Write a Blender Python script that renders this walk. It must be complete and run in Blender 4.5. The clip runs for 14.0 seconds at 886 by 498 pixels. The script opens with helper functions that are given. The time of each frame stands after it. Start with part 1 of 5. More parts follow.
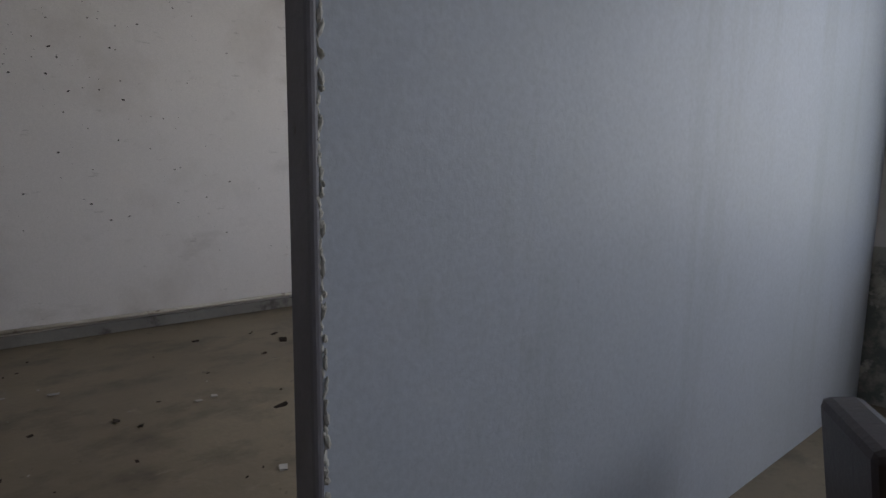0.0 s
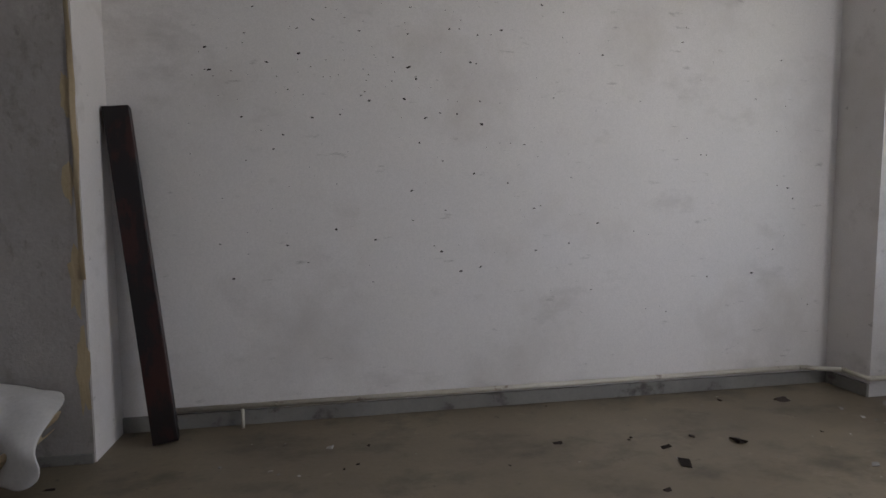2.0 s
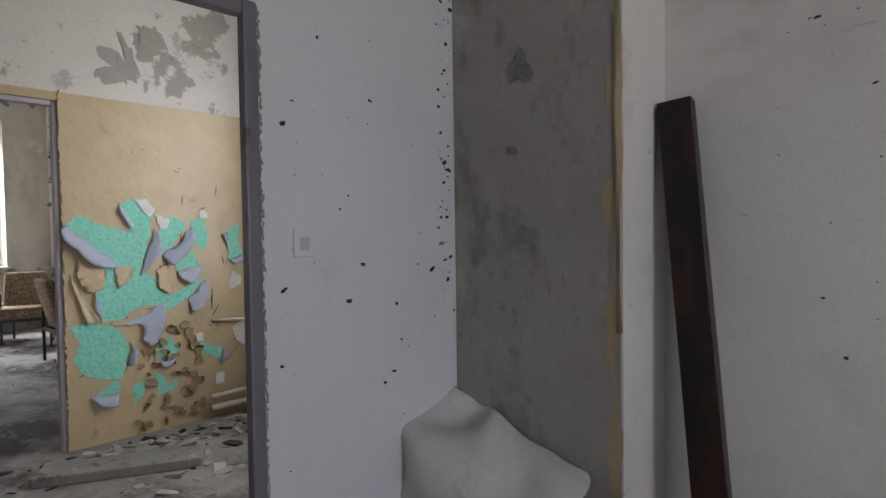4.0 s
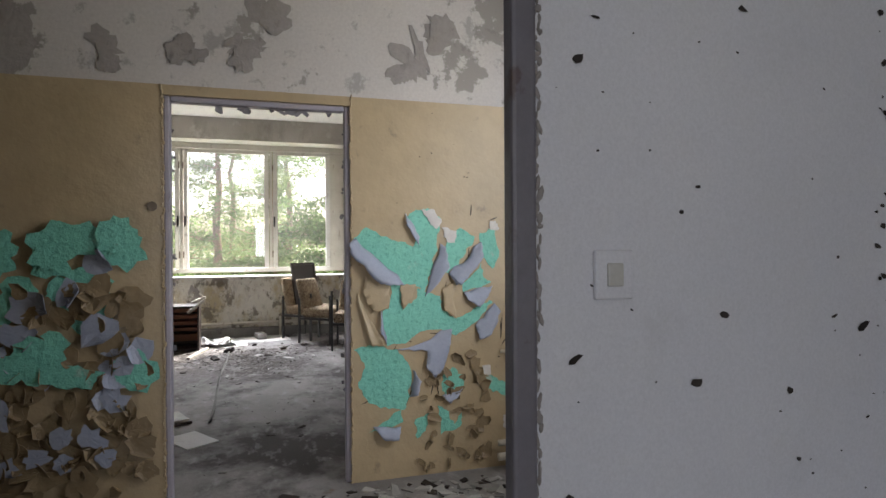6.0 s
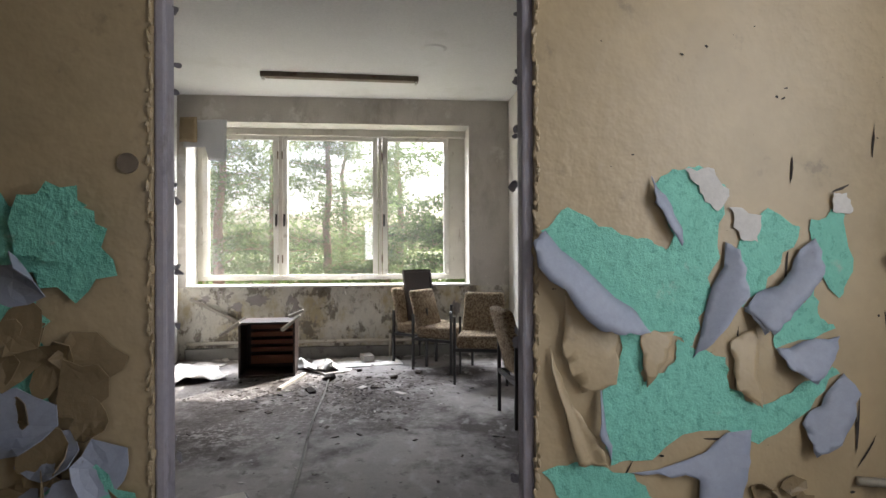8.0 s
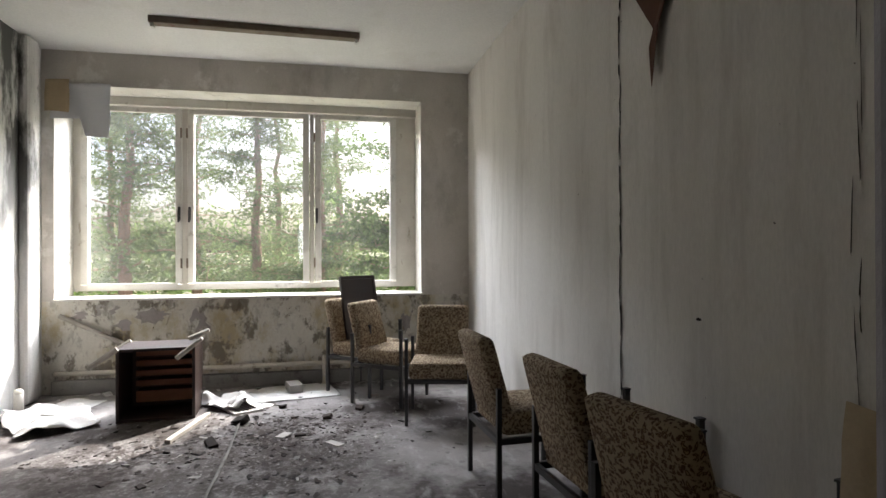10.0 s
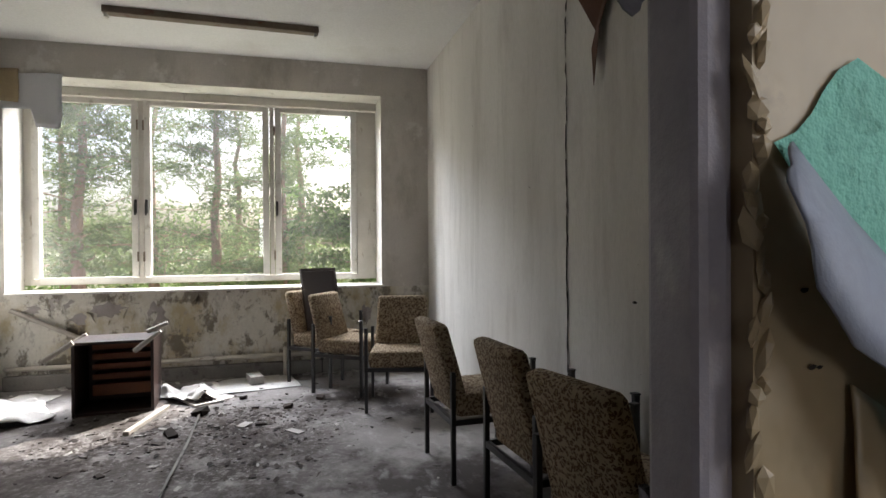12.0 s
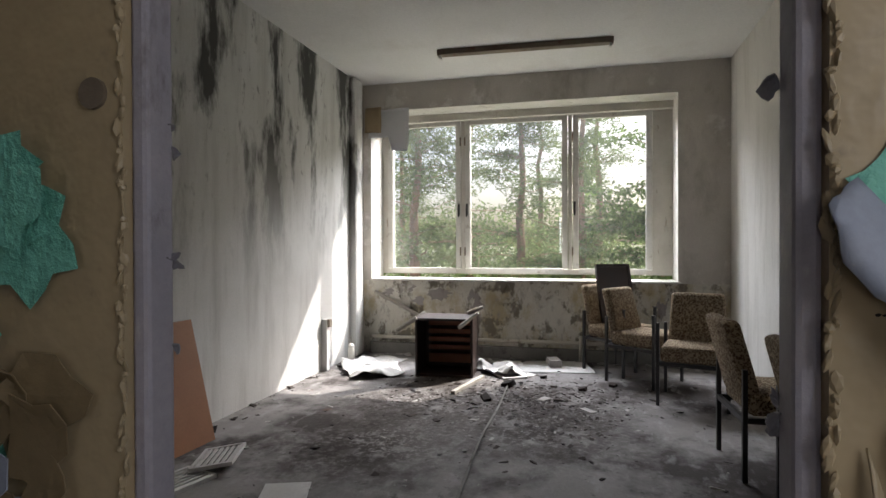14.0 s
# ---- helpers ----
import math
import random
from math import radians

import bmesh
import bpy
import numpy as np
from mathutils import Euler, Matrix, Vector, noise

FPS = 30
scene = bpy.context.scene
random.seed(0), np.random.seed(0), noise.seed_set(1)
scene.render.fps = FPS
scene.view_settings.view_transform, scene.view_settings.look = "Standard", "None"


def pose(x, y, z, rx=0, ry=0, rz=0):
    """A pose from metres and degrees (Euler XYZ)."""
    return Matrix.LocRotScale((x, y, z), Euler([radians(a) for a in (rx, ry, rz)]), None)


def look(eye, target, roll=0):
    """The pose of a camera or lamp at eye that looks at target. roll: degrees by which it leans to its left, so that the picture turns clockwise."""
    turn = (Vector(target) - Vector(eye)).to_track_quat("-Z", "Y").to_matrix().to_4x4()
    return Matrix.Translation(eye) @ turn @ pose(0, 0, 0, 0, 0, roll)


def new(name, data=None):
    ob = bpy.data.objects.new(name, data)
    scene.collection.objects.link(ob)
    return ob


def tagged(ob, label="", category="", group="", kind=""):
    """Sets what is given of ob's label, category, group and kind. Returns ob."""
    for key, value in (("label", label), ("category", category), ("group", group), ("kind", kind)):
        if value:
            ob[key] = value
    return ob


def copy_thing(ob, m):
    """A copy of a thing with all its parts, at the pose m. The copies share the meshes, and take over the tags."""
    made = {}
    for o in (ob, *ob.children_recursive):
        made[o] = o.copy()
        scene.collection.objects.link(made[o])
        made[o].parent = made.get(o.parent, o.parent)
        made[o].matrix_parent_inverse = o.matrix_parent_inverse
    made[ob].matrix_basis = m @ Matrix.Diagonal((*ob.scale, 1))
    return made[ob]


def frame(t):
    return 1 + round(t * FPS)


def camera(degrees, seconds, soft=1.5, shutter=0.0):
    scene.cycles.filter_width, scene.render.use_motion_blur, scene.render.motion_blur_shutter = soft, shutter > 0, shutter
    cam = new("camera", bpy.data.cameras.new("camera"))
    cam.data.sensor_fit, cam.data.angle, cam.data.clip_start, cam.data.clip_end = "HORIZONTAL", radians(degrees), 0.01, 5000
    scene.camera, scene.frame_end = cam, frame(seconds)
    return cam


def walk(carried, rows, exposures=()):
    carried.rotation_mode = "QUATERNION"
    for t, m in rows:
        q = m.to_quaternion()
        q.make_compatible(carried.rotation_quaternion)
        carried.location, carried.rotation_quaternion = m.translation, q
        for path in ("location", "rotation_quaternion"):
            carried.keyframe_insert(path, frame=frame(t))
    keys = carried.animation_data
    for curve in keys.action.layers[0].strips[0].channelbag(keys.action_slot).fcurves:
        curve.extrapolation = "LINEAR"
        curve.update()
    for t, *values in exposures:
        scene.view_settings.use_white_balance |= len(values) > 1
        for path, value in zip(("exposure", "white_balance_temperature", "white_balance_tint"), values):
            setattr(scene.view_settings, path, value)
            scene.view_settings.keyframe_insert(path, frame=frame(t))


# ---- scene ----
cam = camera(75.6, 14.0)
EXPOSURES = [(0, 1.15), (0.5, 1.4), (1.0, 1.9), (1.5, 1.75), (2.0, 1.65), (3.0, 2.05), (4.0, 1.85), (6.5, 1.65), (7.2, 1.55), (9.3, 1.25), (11, 1.2), (12.5, 1.15), (13.5, 1.0), (14, 0.8)]
PATH = [
    (0, (0.863, -0.009, 1.232), (2.12, 1.524, 0.959), 0.7),
    (0.5, (0.915, 0.393, 1.273), (1.827, 2.156, 1.027), 0.2),
    (1, (0.929, 0.756, 1.24), (1.627, 2.622, 1.052), -0.2),
    (1.5, (0.916, 1.099, 1.252), (1.546, 2.987, 1.061), -0.2),
    (2, (0.906, 1.437, 1.253), (1.266, 3.397, 1.09), -0.4),
    (2.5, (0.771, 1.744, 1.278), (0.756, 3.739, 1.132), -0.4),
    (3, (0.694, 2.029, 1.262), (0.264, 3.979, 1.154), -0.4),
    (3.5, (0.618, 2.314, 1.287), (-0.361, 4.056, 1.195), -0.6),
    (4, (0.658, 2.481, 1.274), (-0.719, 3.93, 1.211), -0.8),
    (6.5, (-0.497, 3.034, 1.297), (-2.464, 3.395, 1.291), -0.3),
    (7, (-0.927, 3.047, 1.285), (-2.916, 3.254, 1.285), -0.3),
    (9.3, (-2.769, 2.918, 1.302), (-4.76, 3.107, 1.307), -0.2),
    (9.5, (-2.864, 2.958, 1.298), (-4.848, 3.214, 1.305), -0.1),
    (10, (-3.068, 3.058, 1.301), (-5.028, 3.454, 1.308), -0.2),
    (10.5, (-3.155, 3.11, 1.281), (-5.096, 3.59, 1.292), -0.3),
    (11, (-3.152, 3.111, 1.259), (-5.085, 3.626, 1.259), -0.3),
    (11.5, (-3.084, 3.092, 1.261), (-5.014, 3.615, 1.252), -0.3),
    (12, (-2.941, 3.078, 1.275), (-4.873, 3.595, 1.263), -0.4),
    (12.5, (-2.785, 3.098, 1.285), (-4.726, 3.577, 1.274), -0.4),
    (13, (-2.717, 3.117, 1.276), (-4.684, 3.478, 1.255), -0.5),
    (13.5, (-2.65, 3.164, 1.294), (-4.648, 3.243, 1.262), -0.5),
    (14, (-2.535, 3.112, 1.27), (-4.473, 2.615, 1.254), -0.2),
]
walk(cam, [(t, look(eye, target, roll)) for t, eye, target, roll in PATH], EXPOSURES)

# ---- world, sun, exposure ----
SUN_TO = Vector((1.0, -0.80, -1.12)).normalized()
world = bpy.data.worlds.new("world")
scene.world = world
world.use_nodes = True
wn = world.node_tree
sky = wn.nodes.new("ShaderNodeTexSky")
sky.sky_type = "NISHITA"
sky.sun_disc = False
sky.sun_elevation = math.asin(-SUN_TO.z)
sky.sun_rotation = math.atan2(-SUN_TO.x, -SUN_TO.y)
sky.air_density, sky.dust_density = 0.7, 6.0
wn.links.new(sky.outputs[0], wn.nodes["Background"].inputs[0])
wn.nodes["Background"].inputs[1].default_value = 0.2
sun = new("sun", bpy.data.lights.new("sun", "SUN"))
sun.data.energy, sun.data.angle, sun.data.color = 5.0, radians(0.6), (1.0, 0.97, 0.92)
sun.rotation_euler = SUN_TO.to_track_quat("-Z", "Y").to_euler()


def window_light(name, where, target, w, h, power, colour=(1.0, 0.95, 0.92)):
    """An area lamp added at a window to strengthen its sky light."""
    ob = new(name, bpy.data.lights.new(name, "AREA"))
    ob.data.shape, ob.data.size, ob.data.size_y, ob.data.energy = "RECTANGLE", w, h, power
    ob.data.color = colour
    ob.matrix_world = look(where, target)
    return ob


window_light("window_light", (4.52, 1.95, 1.75), (0.0, 2.3, 1.6), 1.25, 1.6, 19, (0.95, 0.95, 1.0))
window_light("window_light", (4.52, -1.0, 1.75), (0.0, -1.0, 1.6), 2.4, 1.6, 17, (0.92, 0.94, 1.0))
window_light("window_light", (-1.95, 4.86, 1.75), (-3.2, 3.4, 1.3), 1.2, 1.6, 12, (0.93, 0.95, 1.0))
# Added lamp outside above the window head, out of view; brightens the far room.
window_light("sky_fill", (-10.3, 2.3, 3.9), (-6.6, 2.4, 0.4), 3.4, 1.7, 490, (0.91, 0.95, 1.04))

# ---- materials ----
def node(nt, kind, **values):
    n = nt.nodes.new(kind)
    for key, value in values.items():
        n.inputs[key].default_value = value
    return n


def noise_node(nt, vec, scale, detail=6, rough=0.6, stretch=(1, 1, 1)):
    mp = nt.nodes.new("ShaderNodeMapping")
    mp.inputs["Scale"].default_value = stretch
    nt.links.new(vec, mp.inputs["Vector"])
    n = node(nt, "ShaderNodeTexNoise", Scale=scale, Detail=detail, Roughness=rough)
    nt.links.new(mp.outputs[0], n.inputs["Vector"])
    return n.outputs["Fac"]


def ramp(nt, fac, a, b):
    r = nt.nodes.new("ShaderNodeMapRange")
    r.inputs["From Min"].default_value, r.inputs["From Max"].default_value = a, b
    nt.links.new(fac, r.inputs["Value"])
    return r.outputs[0]


def mul(nt, a, b):
    m = nt.nodes.new("ShaderNodeMath")
    m.operation = "MULTIPLY"
    for i, v in enumerate((a, b)):
        if isinstance(v, (int, float)):
            m.inputs[i].default_value = v
        else:
            nt.links.new(v, m.inputs[i])
    return m.outputs[0]


def mix(nt, fac, a, b):
    m = nt.nodes.new("ShaderNodeMix")
    m.data_type = "RGBA"
    if isinstance(fac, (int, float)):
        m.inputs[0].default_value = fac
    else:
        nt.links.new(fac, m.inputs[0])
    for i, v in ((6, a), (7, b)):
        if isinstance(v, tuple):
            m.inputs[i].default_value = (*v, 1)
        else:
            nt.links.new(v, m.inputs[i])
    return m.outputs[2]


def material(name, base, second=None, layers=(), scale=2.0, rough=0.8, metal=0.0, bump=0.15, grain=60.0, stretch=(1, 1, 1), spread=0.0):
    """base and second colour blend by large noise; each layer (colour, scale, lo, hi, amount, stretch[, z0, z1]) lies over them where its noise runs from lo to hi."""
    m = bpy.data.materials.new(name)
    m.use_nodes = True
    nt = m.node_tree
    b = nt.nodes["Principled BSDF"]
    tc = nt.nodes.new("ShaderNodeTexCoord")
    vec = tc.outputs["Object"]
    col = mix(nt, ramp(nt, noise_node(nt, vec, scale, stretch=stretch), 0.3, 0.7), base, second or tuple(c * 0.8 for c in base))
    fine = noise_node(nt, vec, grain, 4, 0.7, stretch)
    col = mix(nt, mul(nt, ramp(nt, fine, 0.35, 0.75), 0.38), col, tuple(c * 0.6 for c in base))
    for i, layer in enumerate(layers):
        colour, sc, lo, hi, amount, st = layer[:6]
        f = ramp(nt, noise_node(nt, vec, sc, 8, 0.65, st), lo, hi)
        if len(layer) > 6:
            xyz = nt.nodes.new("ShaderNodeSeparateXYZ")
            nt.links.new(vec, xyz.inputs[0])
            f = mul(nt, f, ramp(nt, xyz.outputs[layer[8] if len(layer) > 8 else 2], layer[6], layer[7]))
        col = mix(nt, mul(nt, f, amount), col, colour)
    if spread:
        info = nt.nodes.new("ShaderNodeNewGeometry")
        hsv = nt.nodes.new("ShaderNodeHueSaturation")
        nt.links.new(ramp(nt, info.outputs["Random Per Island"], -0.5 / spread, 0.5 / spread), hsv.inputs["Value"])
        v = nt.nodes.new("ShaderNodeMapRange")
        v.inputs["To Min"].default_value, v.inputs["To Max"].default_value = 1 - spread, 1 + spread
        nt.links.new(info.outputs["Random Per Island"], v.inputs["Value"])
        nt.links.new(v.outputs[0], hsv.inputs["Value"])
        nt.links.new(col, hsv.inputs["Color"])
        col = hsv.outputs[0]
    nt.links.new(col, b.inputs["Base Color"])
    b.inputs["Roughness"].default_value, b.inputs["Metallic"].default_value = rough, metal
    b.inputs["Specular IOR Level"].default_value = 0.15 if rough >= 0.75 else 0.5
    if bump:
        bp = node(nt, "ShaderNodeBump", Strength=bump, Distance=0.01)
        nt.links.new(fine, bp.inputs["Height"])
        nt.links.new(bp.outputs[0], b.inputs["Normal"])
    return m


UP = (1, 1, 0.12)
WHITEWALL = material("white_wallpaper", (0.72, 0.68, 0.66), (0.64, 0.61, 0.59), [((0.45, 0.41, 0.38), 1.1, 0.5, 0.75, 0.6, (1, 1, 1)), ((0.36, 0.33, 0.31), 3, 0.58, 0.75, 0.5, (.5, 1, 1)), ((0.22, 0.2, 0.19), 12, 0.64, 0.72, 0.5, (.4, 1, 1.5))], 0.8, 0.75, bump=0.15, grain=120)
SPOTWALL = material("pale_blue_wallpaper", (0.70, 0.70, 0.73), (0.63, 0.63, 0.66), [((0.4, 0.39, 0.38), 3, 0.6, 0.85, 0.4, (1, 1, 1))], 0.9, 0.75, bump=0.1, grain=160)
BLUEWALL = material("blue_grey_paint", (0.5, 0.53, 0.6), (0.43, 0.46, 0.5), [((0.25, 0.26, 0.24), 2.2, 0.52, 0.8, 0.6, (1, 1, .12)), ((0.3, 0.31, 0.3), 9, 0.6, 0.8, 0.3, (1, 1, .3))], 0.9, 0.55, bump=0.1)
RIGHTWALL = material("streaked_wallpaper", (0.69, 0.665, 0.62), (0.58, 0.555, 0.51), [((0.32, 0.29, 0.25), 7, 0.5, 0.75, 0.45, UP), ((0.27, 0.23, 0.19), 1.5, 0.55, 0.75, 0.4, (1, 1, .5))], 1.4, 0.8, grain=90, stretch=(1, 1, .25))
LEFTWALL = material("mouldy_wallpaper", (0.66, 0.65, 0.63), (0.55, 0.54, 0.52), [((0.33, 0.32, 0.3), 6, 0.48, 0.7, 0.6, UP), ((0.04, 0.04, 0.036), 2.2, 0.49, 0.58, 0.92, (1, 1, .3), 0.9, 2.2), ((0.1, 0.1, 0.09), 14, 0.58, 0.68, 0.7, (1, 1, .5), 1.0, 2.4)], 1.4, 0.8, grain=70)
WINWALL = material("stained_plaster_over_window", (0.62, 0.58, 0.53), (0.46, 0.43, 0.39), [((0.25, 0.22, 0.18), 3, 0.5, 0.7, 0.6, (1, 1, .5)), ((0.68, 0.66, 0.62), 2, 0.56, 0.62, 0.7, (1, 1, 1))], 1.6, 0.85)
PARAPET = material("peeling_parapet_paint", (0.62, 0.60, 0.54), (0.52, 0.49, 0.42), [((0.36, 0.29, 0.16), 3.0, 0.48, 0.62, 0.8, (1, 1, .6)), ((0.13, 0.11, 0.085), 5, 0.52, 0.58, 0.85, (1, 1, .7)), ((0.3, 0.28, 0.25), 15, 0.55, 0.65, 0.6, (1, 1, .6))], 2.2, 0.8, bump=0.5, grain=30)
APARAPET = material("mottled_parapet", (0.45, 0.42, 0.36), (0.3, 0.29, 0.26), [((0.12, 0.13, 0.13), 5, 0.48, 0.58, 0.85, (1, 1, 1)), ((0.55, 0.52, 0.46), 7, 0.56, 0.62, 0.8, (1, 1, 1)), ((0.18, 0.05, 0.04), 3.3, 0.66, 0.68, 0.8, (1, 1, 1))], 2.5, 0.85, bump=0.5, grain=30)
TAN = material("tan_oil_paint", (0.42, 0.325, 0.20), (0.37, 0.285, 0.175), [((0.2, 0.15, 0.09), 2.5, 0.6, 0.8, 0.5, (1, 1, 1)), ((0.15, 0.12, 0.09), 9, 0.62, 0.72, 0.5, (1, 1, 1))], 1.2, 0.4, bump=0.6, grain=7)
UPPER = material("white_limewash", (0.56, 0.53, 0.51), (0.5, 0.47, 0.45), [((0.27, 0.25, 0.23), 1.7, 0.58, 0.6, 0.9, (1, 1, 1)), ((0.2, 0.19, 0.18), 7, 0.58, 0.64, 0.5, (1, 1, 1))], 1.5, 0.9)
CEIL = material("ceiling_limewash", (0.72, 0.71, 0.69), (0.64, 0.63, 0.61), [((0.48, 0.46, 0.42), 1.2, 0.55, 0.75, 0.5, (1, 1, 1))], 0.8, 0.9)
GREYPLASTER = material("bare_grey_plaster", (0.35, 0.32, 0.305), (0.28, 0.255, 0.24), [((0.13, 0.12, 0.11), 4, 0.55, 0.68, 0.7, (1, 1, .6)), ((0.42, 0.4, 0.37), 3.2, 0.6, 0.68, 0.6, (1, 1, .8)), ((0.14, 0.13, 0.12), 22, 0.6, 0.7, 0.5, (1, 1, .5))], 2.2, 0.9, bump=0.35, grain=40)
DAMP = material("damp_dark_plaster", (0.13, 0.115, 0.10), (0.08, 0.07, 0.06), [((0.24, 0.2, 0.15), 4, 0.56, 0.62, 0.7, (1, 1, 1)), ((0.22, 0.4, 0.36), 6, 0.66, 0.7, 0.7, (1, 1, 1))], 2.5, 0.85, bump=0.5, grain=30)
FLOOR_A = material("dirty_brown_floor", (0.22, 0.18, 0.125), (0.145, 0.115, 0.078), [((0.045, 0.036, 0.027), 2.0, 0.5, 0.66, 0.6, (1, 1.3, 1)), ((0.30, 0.26, 0.2), 4, 0.62, 0.76, 0.6, (1, 1.5, 1)), ((0.05, 0.04, 0.03), 11, 0.64, 0.7, 0.7, (1, 1, 1))], 1.3, 0.55, bump=0.2, grain=35)
FLOOR_B = material("grey_scuffed_floor", (0.30, 0.278, 0.268), (0.185, 0.17, 0.163), [((0.035, 0.026, 0.023), 1.1, 0.47, 0.58, 0.85, (1, 1, 1)), ((0.34, 0.33, 0.32), 5, 0.54, 0.68, 0.6, (1, 1.8, 1)), ((0.05, 0.045, 0.04), 9, 0.6, 0.68, 0.7, (1, 1, 1)), ((0.16, 0.08, 0.04), 2.1, 0.66, 0.72, 0.6, (1, 1, 1))], 2.0, 0.85, bump=0.35, grain=40)
TRIMWHITE = material("old_white_paint", (0.62, 0.6, 0.55), (0.5, 0.48, 0.43), [((0.2, 0.17, 0.13), 9, 0.58, 0.7, 0.6, (1, 1, 1))], 4, 0.55, bump=0.1, grain=90)
SASH = material("weathered_window_paint", (0.58, 0.55, 0.49), (0.46, 0.43, 0.37), [((0.2, 0.16, 0.11), 10, 0.6, 0.68, 0.7, (1, 1, .5))], 4, 0.6, bump=0.15, grain=90)
PIPEPAINT = material("cream_pipe_paint", (0.56, 0.52, 0.44), (0.44, 0.4, 0.33), [((0.15, 0.1, 0.07), 9, 0.6, 0.68, 0.8, (1, 1, 1))], 5, 0.45)
CONCRETE = material("skirting_concrete", (0.24, 0.23, 0.21), (0.16, 0.15, 0.14), [((0.06, 0.05, 0.045), 6, 0.55, 0.65, 0.7, (1, 1, 1))], 3, 0.85, bump=0.3)
STEEL = material("door_frame_paint", (0.19, 0.18, 0.2), (0.14, 0.13, 0.145), [((0.32, 0.31, 0.33), 8, 0.6, 0.7, 0.5, (1, 1, .4)), ((0.07, 0.035, 0.025), 12, 0.62, 0.68, 0.6, (1, 1, .6))], 3, 0.5)
JAMB = material("mauve_frame_paint", (0.36, 0.33, 0.37), (0.29, 0.27, 0.31), [((0.12, 0.10, 0.11), 7, 0.58, 0.66, 0.7, (1, 1, .4)), ((0.5, 0.47, 0.46), 9, 0.62, 0.7, 0.5, (1, 1, .6))], 3, 0.55, bump=0.2)
MINT = material("mint_old_paint", (0.195, 0.54, 0.43), (0.165, 0.48, 0.38), [((0.08, 0.26, 0.20), 42, 0.54, 0.62, 0.5, (1, 1, 1)), ((0.42, 0.4, 0.36), 5, 0.63, 0.7, 0.7, (1, 1, 1))], 4, 0.6, bump=0.85, grain=34)
LAVENDER = material("paint_flake_back", (0.34, 0.365, 0.45), (0.27, 0.295, 0.37), [((0.12, 0.11, 0.12), 30, 0.68, 0.72, 0.7, (1, 1, 1))], 5, 0.6, bump=0.1)
FLAKE = material("brown_paint_flake", (0.27, 0.195, 0.105), (0.21, 0.15, 0.085), (), 4, 0.5, spread=0.25)
WOODRED = material("red_brown_stained_wood", (0.04, 0.010, 0.007), (0.022, 0.006, 0.005), [((0.006, 0.004, 0.004), 5, 0.47, 0.52, 0.95, (1, 1, .5))], 5, 0.4, grain=45, stretch=(1, 1, .1))
WOODDARK = material("dark_varnished_wood", (0.022, 0.013, 0.011), (0.035, 0.016, 0.012), [((0.12, 0.06, 0.035), 5, 0.62, 0.7, 0.4, (.3, 1, 1))], 3, 0.4, grain=50)
WOODIN = material("raw_brown_wood", (0.26, 0.10, 0.05), (0.15, 0.055, 0.03), (), 4, 0.6, grain=40, stretch=(.3, .3, 1))
WOODPALE = material("pale_splintered_wood", (0.45, 0.41, 0.36), (0.3, 0.27, 0.23), (), 7, 0.7)
HARDBOARD = material("orange_brown_hardboard", (0.32, 0.14, 0.065), (0.27, 0.115, 0.055), (), 3, 0.6, bump=0.05)
BLACKTUBE = material("black_lacquered_steel_tube", (0.013, 0.012, 0.012), (0.02, 0.018, 0.017), (), 5, 0.35, bump=0.03)
LAMPWOOD = material("rusted_lamp_rail", (0.12, 0.085, 0.06), (0.2, 0.16, 0.12), [((0.1, 0.03, 0.015), 8, 0.55, 0.62, 0.8, (1, 1, 1))], 5, 0.7)
OLDBOARD = material("weathered_grey_board", (0.27, 0.255, 0.24), (0.18, 0.17, 0.16), [((0.42, 0.4, 0.38), 5, 0.56, 0.66, 0.7, (1, 1, 1)), ((0.06, 0.05, 0.045), 9, 0.58, 0.66, 0.7, (1, 1, 1))], 3, 0.8, bump=0.3)
PAPER = material("dirty_white_paper", (0.62, 0.6, 0.58), (0.5, 0.48, 0.46), [((0.25, 0.22, 0.19), 5, 0.58, 0.72, 0.5, (1, 1, 1))], 3, 0.85)
BEIGE = material("beige_paper_backing", (0.42, 0.33, 0.21), (0.36, 0.28, 0.18), (), 4, 0.85)
REDBROWN = material("torn_brown_backing", (0.13, 0.065, 0.045), (0.1, 0.05, 0.035), (), 4, 0.8)
DIRT = material("dark_debris", (0.045, 0.034, 0.029), (0.028, 0.022, 0.019), (), 8, 0.9, spread=0.5)
RUBBLE = material("pale_rubble", (0.36, 0.34, 0.32), (0.26, 0.25, 0.23), (), 8, 0.9, spread=0.4)
CHIP = material("dark_pock_mark", (0.035, 0.03, 0.028), (0.06, 0.05, 0.045), (), 20, 0.9, spread=0.4)
SWITCHM = material("yellowed_plastic", (0.55, 0.54, 0.5), (0.48, 0.47, 0.43), (), 8, 0.4, bump=0)
BARK = material("pine_bark", (0.40, 0.26, 0.19), (0.24, 0.165, 0.125), [((0.32, 0.28, 0.25), 6, 0.6, 0.7, 0.5, (1, 1, .3))], 5, 0.9, bump=0.5)
PINE = material("pine_needles", (0.20, 0.25, 0.11), (0.16, 0.21, 0.085), (), 1.0, 0.6, bump=0, spread=0.45)
LEAF = material("birch_leaves", (0.16, 0.235, 0.08), (0.13, 0.19, 0.06), (), 1.0, 0.5, bump=0, spread=0.45)
